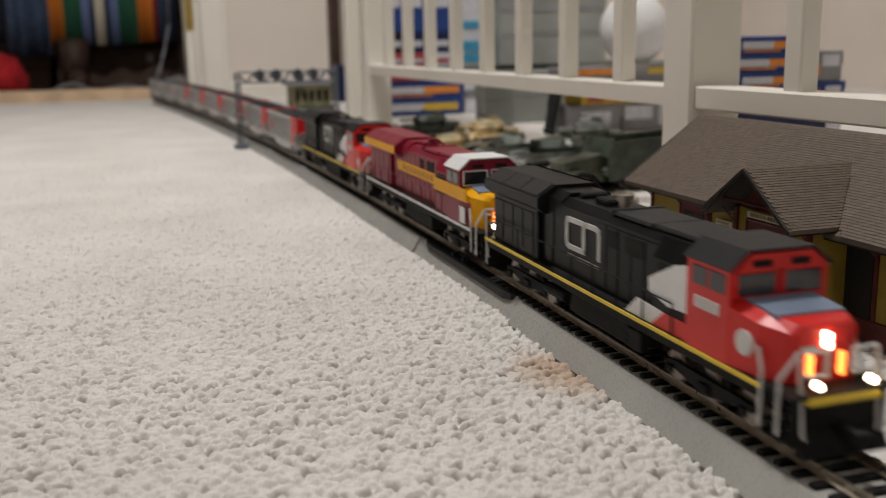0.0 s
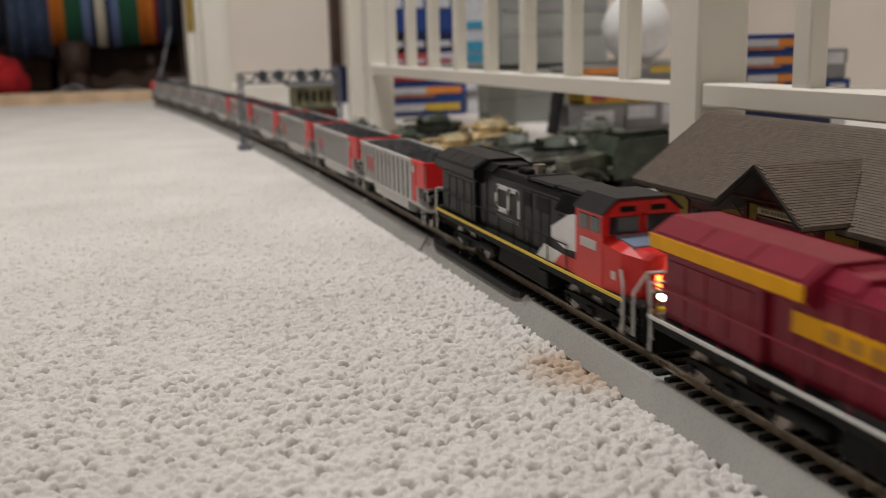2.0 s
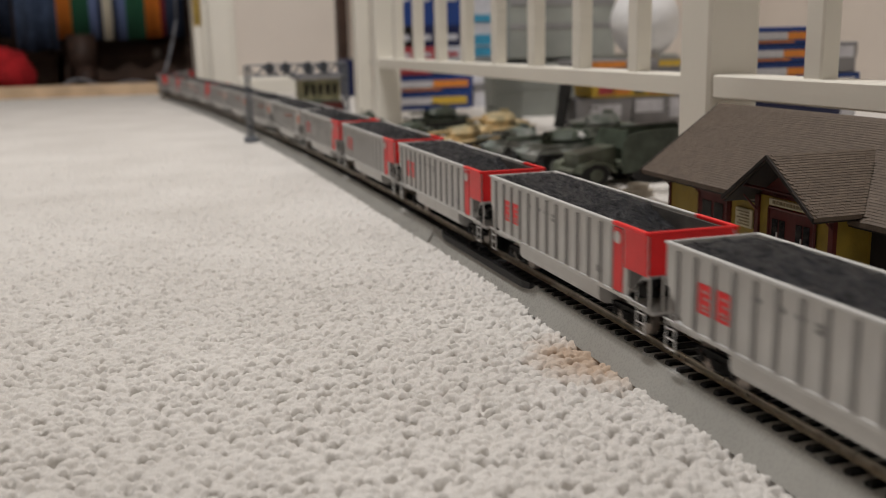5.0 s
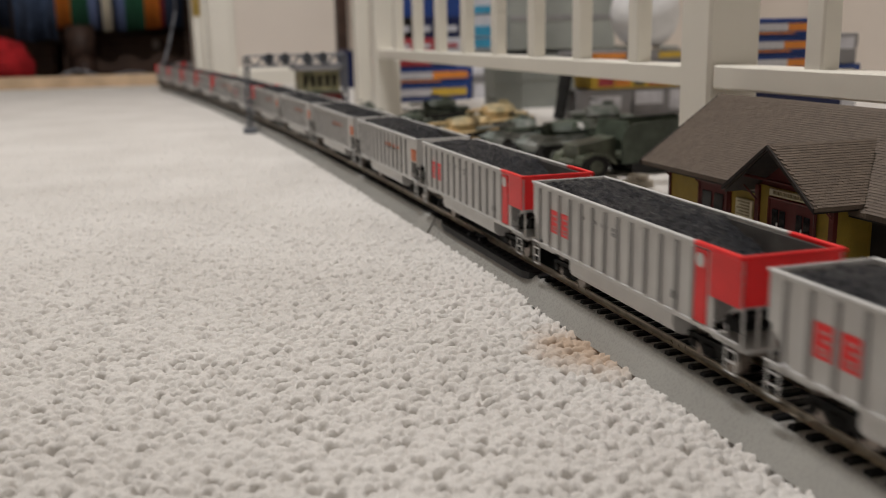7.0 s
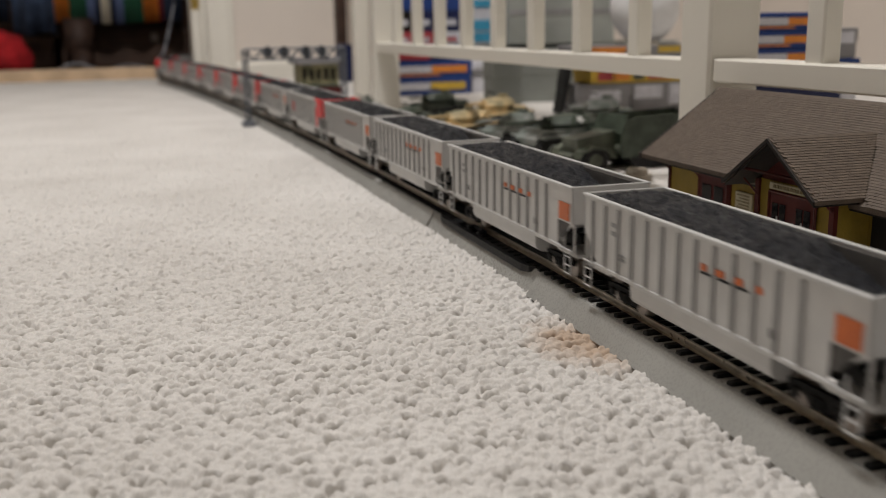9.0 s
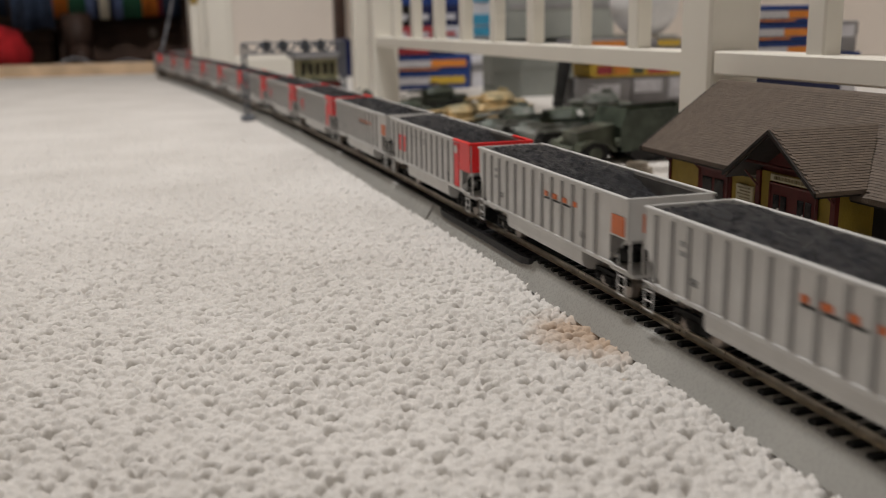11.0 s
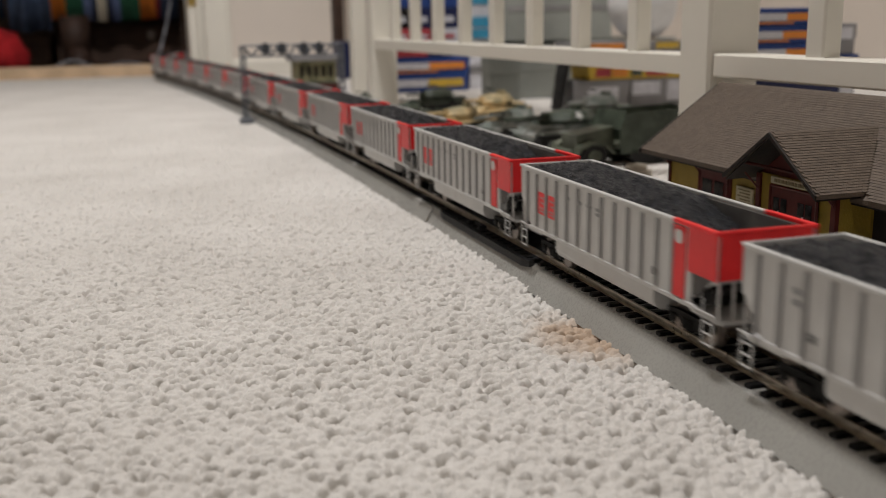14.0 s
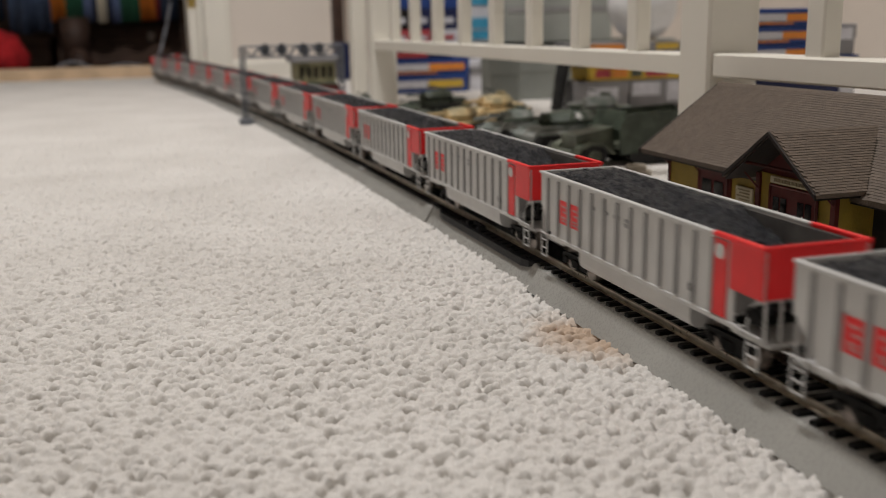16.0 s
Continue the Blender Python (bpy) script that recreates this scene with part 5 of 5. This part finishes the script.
def half_track(m):
    t = thing("model_half_track", "olive drab model half-track with an open box body", "model half-track", "model military vehicles", m=m)
    # front points to -y; bonnet, cab shields, box body
    part("bonnet", prism(bmesh.new(), [(-0.068, 0.020), (-0.070, 0.036), (-0.030, 0.043), (-0.030, 0.020)], "x", -0.013, 0.013), M_OLIVE, t)
    for s in (-1, 1):
        part("fender", prism(bmesh.new(), [(-0.074, 0.016), (-0.072, 0.024), (-0.060, 0.030), (-0.044, 0.026), (-0.034, 0.014), (-0.038, 0.014), (-0.047, 0.023), (-0.060, 0.026), (-0.069, 0.022)], "x", *sorted((s * 0.013, s * 0.025))), M_OLIVE, t)
        wh = part("wheel", rod(bmesh.new(), (s * 0.015, -0.057, 0.013), (s * 0.024, -0.057, 0.013), 0.013, 20), M_RUBBER, t, "black rubber tyre")
        part("hub", rod(bmesh.new(), (s * 0.0235, -0.057, 0.013), (s * 0.0248, -0.057, 0.013), 0.007, 14), M_OLIVE, wh)
        part("track", prism(bmesh.new(), [(-0.010, 0.000), (-0.020, 0.008), (-0.018, 0.016), (0.050, 0.018), (0.060, 0.010), (0.050, 0.000)], "x", *sorted((s * 0.014, s * 0.025))), M_RUBBER, t, "dark rubber track")
        part("side_plate", prism(bmesh.new(), [(-0.030, 0.013), (-0.031, 0.038), (-0.029, 0.048), (-0.024, 0.055), (-0.014, 0.058), (0.064, 0.060), (0.066, 0.013)], "x", *sorted((s * 0.0235, s * 0.0250))), M_OLIVE2, t)
        part("rack", boxm(*sorted((s * 0.025, s * 0.029)), 0.030, 0.060, 0.022, 0.044, 0.001), M_OLIVE, t)
    part("floor_plate", boxm(-0.0235, 0.0235, -0.03, 0.064, 0.018, 0.021), M_OLIVE, t)
    part("rear_plate", boxm(-0.0235, 0.0235, 0.063, 0.065, 0.018, 0.058), M_OLIVE2, t)
    part("windscreen_plate", prism(bmesh.new(), [(-0.030, 0.040), (-0.024, 0.060), (-0.0225, 0.060), (-0.0285, 0.040)], "x", -0.0235, 0.0235), M_OLIVE2, t)
    bm = pipe(bmesh.new(), [(-0.012, -0.072, 0.018), (0.012, -0.072, 0.018)], 0.003)
    part("roller", bm, M_OLIVE, t)
    return t


half_track(pose(0.237, 0.803, 0, 0, 0, -80) @ Matrix.Diagonal((0.90, 1.02, 0.80, 1)))


def discs():
    t = thing("plastic_disc_stack", "two cream plastic discs stacked on the carpet", "plastic part")
    part("disc", rod(bmesh.new(), (0.197, 0.722, -0.001), (0.197, 0.722, 0.005), 0.0125, 24), M_SIGNC, t)
    part("disc", rod(bmesh.new(), (0.197, 0.722, 0.005), (0.197, 0.722, 0.0095), 0.0085, 24), M_SIGNC, t)


M_SIGNC = mat("cream_plastic", (0.38, 0.34, 0.28), 0.5, vary=0.06)
discs()


# ---- boxes stacked behind the bed frame ----
def carton(name, x0, x1, y0, y1, z0, z1, m, label, bars=(), category="box", group="stored boxes", turn=0.0):
    """bars: (u0, u1, v0, v1, material) as shares of the front face, which looks to -y."""
    cx, cy = (x0 + x1) / 2, (y0 + y1) / 2
    t = thing(name, label, category, group, m=pose(cx, cy, z0, 0, 0, turn))
    w, d, hgt = (x1 - x0) / 2, (y1 - y0) / 2, z1 - z0
    part("carton", boxm(-w, w, -d, d, 0, hgt, 0.0012), m, t)
    part("lid_edge", boxm(-w - 0.0008, w + 0.0008, -d - 0.0008, d + 0.0008, hgt * 0.55, hgt + 0.0008, 0.001), m, t)
    for k, (u0, u1, v0, v1, bm_) in enumerate(bars):
        part("print", boxm(-w + 2 * w * u0, -w + 2 * w * u1, -d - 0.0016 - 0.0002 * k, -d, hgt * v0, hgt * v1), bm_, t, "printed panel")
    return t


BRAND = [(0.04, 0.50, 0.30, 0.74, M_WPRINT), (0.50, 0.94, 0.30, 0.74, M_OPRINT), (0.05, 0.6, 0.12, 0.22, M_OPRINT)]
BRANDY = [(0.04, 0.50, 0.30, 0.74, M_WPRINT), (0.50, 0.94, 0.30, 0.74, M_YPRINT)]
# blue stack low behind the slats
BS = 1.78
carton("model_box", 0.262, 0.418, BS, BS + 0.12, 0.0, 0.0310, M_BLUEBOX, "blue card model box with white and yellow print", BRANDY)
carton("model_box", 0.264, 0.421, BS, BS + 0.12, 0.0322, 0.0610, M_BLUEBOX, "blue card model box with white and orange print", BRAND)
carton("model_box", 0.263, 0.39, BS, BS + 0.12, 0.0622, 0.0780, M_NAVYBOX, "navy card model box with red print", [(0.1, 0.6, 0.2, 0.8, M_REDPRINT)])
carton("model_box", 0.425, 0.486, BS + 0.01, BS + 0.12, 0.0, 0.0555, M_WPRINT, "pale grey card box with a dark band", [(0.0, 1.0, 0.55, 0.8, M_GREYBOX), (0.80, 0.98, 0.1, 0.5, M_CYAN)])
# shelf of stored things above
SH = 1.93
carton("storage_shelf", 0.295, 0.95, SH, SH + 0.25, 0.0780, 0.0860, M_TEAL, "grey shelf board behind the bed frame", category="shelf", group="")
for xa, xb, cols in ((0.312, 0.352, (M_REDPRINT, M_DARKIN, M_BLUEBOX)), (0.357, 0.396, (M_REDPRINT, M_NAVYBOX, M_BLUEBOX)), (0.401, 0.456, (M_WPRINT, M_NAVYBOX, M_BLUEBOX))):
    z = 0.0870
    for m, hgt in zip(cols, (0.026, 0.040, 0.16)):
        carton("model_box", xa, xb, SH + 0.01, SH + 0.2, z, z + hgt, m, "small coloured card model box on the shelf", [(0.1, 0.8, 0.3, 0.6, M_WPRINT if m is not M_WPRINT else M_REDPRINT)])
        z += hgt + 0.0012
carton("model_box", 0.470, 0.525, SH + 0.01, SH + 0.2, 0.0870, 0.235, M_WPRINT, "white card box with cyan print", [(0.05, 0.95, 0.04, 0.16, M_CYAN), (0.05, 0.95, 0.19, 0.33, M_CYAN), (0.1, 0.9, 0.5, 0.6, M_CYAN)])
carton("storage_tub", 0.530, 0.765, SH - 0.06, SH + 0.2, 0.0870, 0.38, M_TEAL, "large grey-green storage tub", [(0.02, 0.98, 0.20, 0.23, M_GREYBOX), (0.02, 0.98, 0.36, 0.40, M_GREYBOX)], category="storage tub")
carton("storage_tub", 0.50, 0.70, SH - 0.06, SH + 0.2, 0.0, 0.0765, M_TEAL, "low grey-green storage tub under the shelf", category="storage tub")
# under the rail: game boxes
carton("game_box", 0.412, 0.500, 1.30, 1.36, 0.0, 0.0400, M_GREYBOX, "dark grey game box with a pale label", [(0.25, 0.80, 0.35, 0.78, M_WPRINT)])
carton("game_box", 0.502, 0.600, 1.30, 1.36, 0.0, 0.0405, M_GREYBOX, "grey game box with white labels", [(0.04, 0.5, 0.45, 0.92, M_WPRINT), (0.62, 0.95, 0.2, 0.95, M_WPRINT)])
carton("game_box", 0.436, 0.605, 1.30, 1.36, 0.0418, 0.0605, M_YPRINT, "yellow game box with red and green print", [(0.06, 0.20, 0.2, 0.85, M_REDPRINT), (0.22, 0.36, 0.2, 0.85, M_OPRINT), (0.40, 0.50, 0.2, 0.85, M_OLIVE), (0.54, 0.75, 0.2, 0.85, M_REDPRINT), (0.88, 0.99, 0.1, 0.9, M_OLIVE2)])
carton("game_box", 0.420, 0.600, 1.30, 1.36, 0.0617, 0.0830, M_GREYBOX, "wide grey game box on the stack", [(0.3, 0.6, 0.2, 0.6, M_NAVYBOX)])
carton("game_box", 0.405, 0.600, 1.27, 1.35, 0.0842, 0.0945, M_GREYBOX, "flat game box with orange and green print", [(0.04, 0.35, 0.1, 0.9, M_OPRINT), (0.62, 0.80, 0.1, 0.9, M_YPRINT), (0.82, 0.99, 0.1, 0.9, M_OLIVE2)])
carton("grey_panel", 0.330, 0.378, 1.42, 1.46, 0.0, 0.0850, M_TEAL, "grey-green card panel leaning by the boxes", category="panel")
carton("grey_panel", 0.362, 0.530, 1.52, 1.55, 0.0, 0.0820, M_TEAL, "grey card panel standing behind the boxes", category="panel")
b = carton("dark_board", 0.386, 0.394, 1.30, 1.325, 0.0, 0.0700, M_RUBBER, "dark board leaning against the boxes", category="board")
b.matrix_basis = b.matrix_basis @ pose(0, 0, 0, 0, 10, 0)
# beyond the front leg: blue boxes on a larger navy one
carton("model_box", 0.392, 0.525, 0.86, 0.92, 0.0, 0.0640, M_NAVYBOX, "navy model box at the bottom of the stack", [(0.86, 0.99, 0.5, 0.95, M_WPRINT)])
for k, dx in enumerate((0.0, 0.003, -0.002, 0.002)):
    z = 0.0652 + k * 0.0175
    carton("model_box", 0.389 + dx, 0.466 + dx, 0.85, 0.90, z, z + 0.0165, M_BLUEBOX, "blue card model box with white and orange print", BRAND)
carton("model_box", 0.480, 0.545, 0.88, 1.0, 0.0652, 0.0860, M_BLUEBOX, "small blue model box with mixed print", [(0.1, 0.5, 0.3, 0.7, M_REDPRINT), (0.6, 0.9, 0.3, 0.8, M_WPRINT)])
carton("model_box", 0.486, 0.540, 0.88, 1.0, 0.0872, 0.1180, M_GREYBOX, "small grey model box with a red mark", [(0.2, 0.45, 0.2, 0.6, M_OPRINT), (0.5, 0.9, 0.5, 0.9, M_WPRINT)])


def white_bag():
    # ball and foot stand in for a white thing like a plastic bag
    t = thing("white_globe_lamp", "white bag-like thing drawn as a ball on a foot", "lamp")
    part("globe", ball(bmesh.new(), (0.524, 1.31, 0.148), 0.050, 1, 1, 1.05, 24, 16), M_LWHITE, t, smooth=True)
    part("foot", rod(bmesh.new(), (0.524, 1.31, 0.0950), (0.524, 1.31, 0.110), 0.022, 20), M_WHITE, t)


white_bag()

# ---- doorway trim, baseboard, closet contents ----
def casing():
    t = thing("door_1", "white painted door frame and casing of the closet", "door frame", kind="structure")
    part("jamb", boxm(JX, JX + 0.022, WY - 0.002, WY + 0.115, -0.01, 2.05, 0.002), M_WHITE, t)
    part("stop", boxm(JX + 0.0225, JX + 0.034, WY - 0.014, WY + 0.02, -0.01, 2.05, 0.002), M_WHITE, t)
    part("casing", prism(bmesh.new(), [(JX + 0.036, WY - 0.001), (JX + 0.036, WY - 0.010), (JX + 0.045, WY - 0.018), (JX + 0.085, WY - 0.018), (JX + 0.103, WY - 0.012), (JX + 0.103, WY - 0.001)], "z", -0.01, 2.12), M_WHITE, t)
    part("hinge", boxm(JX + 0.001, JX + 0.020, WY - 0.005, WY - 0.001, 0.175, 0.265, 0.001), M_BRASS, t, "brass hinge leaf")


M_BRASS = mat("brass", (0.55, 0.40, 0.12), 0.35, 0.9, vary=0.1)
casing()
structure("baseboard", prism(bmesh.new(), [(WY - 0.0005, -0.01), (WY - 0.013, -0.01), (WY - 0.013, 0.034), (WY - 0.006, 0.043), (WY - 0.0005, 0.043)], "x", JX + 0.104, 1.6), M_WHITE, "white painted baseboard", "baseboard")


def blanket_material():
    m = bpy.data.materials.new("striped_wool")
    m.use_nodes = True
    nt, b = nodes_of(m)
    b.inputs["Roughness"].default_value = 0.95
    tc = nt.nodes.new("ShaderNodeTexCoord")
    sp = nt.nodes.new("ShaderNodeSeparateXYZ")
    nt.links.new(tc.outputs["Object"], sp.inputs[0])
    n = nt.nodes.new("ShaderNodeTexNoise")
    n.inputs["Scale"].default_value = 300
    nt.links.new(tc.outputs["Object"], n.inputs["Vector"])
    mr = nt.nodes.new("ShaderNodeMapRange")
    mr.inputs[1].default_value, mr.inputs[2].default_value = 0.0, 0.407
    nt.links.new(sp.outputs[0], mr.inputs[0])
    r = nt.nodes.new("ShaderNodeValToRGB")
    r.color_ramp.interpolation = "CONSTANT"
    cols = [(0.0, (0.20, 0.012, 0.02)), (0.035, (0.70, 0.20, 0.02)), (0.15, (0.018, 0.10, 0.05)), (0.285, (0.15, 0.20, 0.38)), (0.345, (0.03, 0.04, 0.08)), (0.385, (0.66, 0.60, 0.47)), (0.46, (0.03, 0.04, 0.08)), (0.495, (0.15, 0.20, 0.38)), (0.56, (0.018, 0.10, 0.05)), (0.71, (0.70, 0.20, 0.02)), (0.83, (0.20, 0.012, 0.02)), (0.865, (0.03, 0.045, 0.085))]
    for i, (p, c) in enumerate(cols):
        el = r.color_ramp.elements[i] if i < 2 else r.color_ramp.elements.new(p)
        el.position, el.color = p, (*c, 1)
    nt.links.new(mr.outputs[0], r.inputs[0])
    nt.links.new(r.outputs[0], b.inputs["Base Color"])
    bp = nt.nodes.new("ShaderNodeBump")
    bp.inputs["Strength"].default_value = 0.6
    bp.inputs["Distance"].default_value = 0.003
    nt.links.new(n.outputs["Fac"], bp.inputs["Height"])
    nt.links.new(bp.outputs[0], b.inputs["Normal"])
    return m


def cloth(name, w, z0, z1, folds, depth, m, label, category, at, seed):
    """Hanging cloth with vertical folds and real thickness."""
    bm = bmesh.new()
    nx, nz = 60, 8
    rows = []
    for back in (0, 1):
        g = []
        for j in range(nz + 1):
            v = j / nz
            line = []
            for i in range(nx + 1):
                u = i / nx
                y = depth * math.sin(u * folds * math.tau + seed) * (1 - 0.35 * v) + 0.012 * noise.noise((u * 4, v * 3, seed)) + 0.006 * back
                line.append(bm.verts.new((u * w, y, z0 + (z1 - z0) * v + 0.004 * math.sin(u * 9 + seed) * (1 - v))))
            g.append(line)
        rows.append(g)
    for g in rows:
        for j in range(nz):
            for i in range(nx):
                bm.faces.new((g[j][i], g[j][i + 1], g[j + 1][i + 1], g[j + 1][i]))
    f, k = rows
    for i in range(nx):
        bm.faces.new((f[0][i], f[0][i + 1], k[0][i + 1], k[0][i]))
    for j in range(nz):
        bm.faces.new((f[j][0], f[j + 1][0], k[j + 1][0], k[j][0]))
        bm.faces.new((f[j][nx], f[j + 1][nx], k[j + 1][nx], k[j][nx]))
    bmesh.ops.recalc_face_normals(bm, faces=bm.faces[:])
    ob = tagged(part(name, bm, m, None, "", True), label, category)
    ob.matrix_basis = pose(*at)
    return ob


CLY = 3.45
cloth("striped_blanket", 0.412, 0.148, 1.3, 4, 0.010, blanket_material(), "striped wool blanket in orange, green, blue and white", "blanket", (-0.420, CLY, 0), 0.4)
cloth("denim_jeans", 0.125, 0.118, 1.2, 1.5, 0.018, M_DENIM, "faded blue denim trousers hanging in the closet", "trousers", (-0.525, CLY - 0.05, 0), 1.2)
M_NAVYC = mat("navy_cloth", (0.022, 0.030, 0.055), 0.95, vary=0.3, scale=40, bump=0.6, bscale=500)
M_REDC = mat("red_cloth", (0.36, 0.012, 0.016), 0.9, vary=0.3, scale=30, bump=0.8, bscale=300)
M_CORD = mat("white_cord", (0.30, 0.30, 0.32), 0.5, vary=0.05)
M_BROWN = mat("brown_leather", (0.05, 0.028, 0.02), 0.6, vary=0.3, scale=25)
cloth("dark_coat", 0.22, 0.16, 1.2, 2, 0.02, M_NAVYC, "dark navy coat hanging in the closet", "coat", (-0.76, CLY, 0), 2.0)
cloth("dark_coat", 0.60, 0.12, 1.2, 3, 0.02, M_NAVYC, "dark navy coat hanging beside the blanket", "coat", (0.02, CLY + 0.05, 0), 3.0)


def trunk(x0, x1, z1, m, label):
    t = thing("wooden_chest", label, "chest")
    part("body", boxm(x0, x1, 3.55, 3.85, 0.003, z1, 0.008), m, t)
    part("lid", boxm(x0 - 0.006, x1 + 0.006, 3.545, 3.855, z1 - 0.03, z1 + 0.008, 0.006), m, t)
    part("latch", boxm((x0 + x1) / 2 - 0.012, (x0 + x1) / 2 + 0.012, 3.54, 3.546, z1 - 0.045, z1 - 0.015, 0.002), M_STEEL, t)


trunk(-0.40, 0.20, 0.13, M_DARK, "low dark wooden trunk on the closet floor")
trunk(-1.0, -0.42, 0.10, M_DARK, "low dark box on the closet floor")


def boot(x, y, a):
    t = thing("brown_boot", "brown leather boot standing in the closet", "boot", "boots in the closet", m=pose(x, y, 0.003, 0, 0, a))
    part("sole", boxm(-0.035, 0.035, -0.12, 0.09, 0, 0.016, 0.008), M_RUBBER, t)
    bm = ball(bmesh.new(), (0, -0.055, 0.03), 0.05, 0.72, 1.25, 0.75, 16, 10)
    rod(bm, (0, 0.045, 0.02), (0, 0.05, 0.16), 0.042, 14, 0.046)
    part("upper", bm, M_BROWN, t, smooth=True)


boot(-0.33, 3.34, 5)


def red_bag():
    bm = bmesh.new()
    bmesh.ops.create_icosphere(bm, subdivisions=4, radius=0.085)
    for v in bm.verts:
        n = noise.noise(v.co * 14) * 0.02 + noise.noise(v.co * 40) * 0.006
        v.co += v.co.normalized() * n
        v.co.z = max(-0.055, v.co.z * 0.85)
    ob = tagged(part("red_bag", bm, M_REDC, None, "", True), "crumpled red cloth bag on the closet floor", "bag")
    ob.matrix_basis = pose(-0.535, 3.12, 0.058)


red_bag()


def cord(pts, r, label):
    tagged(part("cable", pipe(bmesh.new(), pts, r, 6), M_CORD, None, "", True), label, "cable")


def arc(x0, x1, y, z0, h, n=16):
    return [(x0 + (x1 - x0) * k / n, y + 0.02 * math.sin(k), z0 + h * math.sin(math.pi * k / n)) for k in range(n + 1)]


cord(arc(-0.40, -0.26, 2.95, 0.008, 0.030), 0.004, "pale grey cable looped on the closet floor")
cord(arc(-0.28, -0.10, 3.00, 0.008, 0.020), 0.003, "pale grey cable lying on the closet floor")
cord([(-0.120, 2.90, 0.03), (-0.095, 2.96, 0.06), (-0.078, 3.05, 0.10), (-0.060, 3.15, 0.15), (-0.045, 3.2, 0.20), (-0.03, 3.22, 0.6)], 0.004, "pale grey cable hanging in the closet")
# narrow dark curtain and a blue box at the end of the wall
carton("model_box", 0.288, 0.312, 2.30, 2.4, 0.0, 0.085, M_NAVYBOX, "tall navy box standing by the wall", turn=0)
carton("brown_post", 0.316, 0.340, 2.50, 2.54, -0.005, 1.2, M_BROWN, "narrow dark brown wooden post by the wall", category="post", group="")


# ---- what moves: the train along its track ----
def motions():
    for ob, s0 in TRAIN:
        rows = []
        for k in range(33):
            t = 0.5 * k
            x, y, a = on_track(s0 - run_at(t))
            rows.append((t, pose(x, y, RAIL_Z, 0, 0, a)))
        walk(ob, rows)


motions()
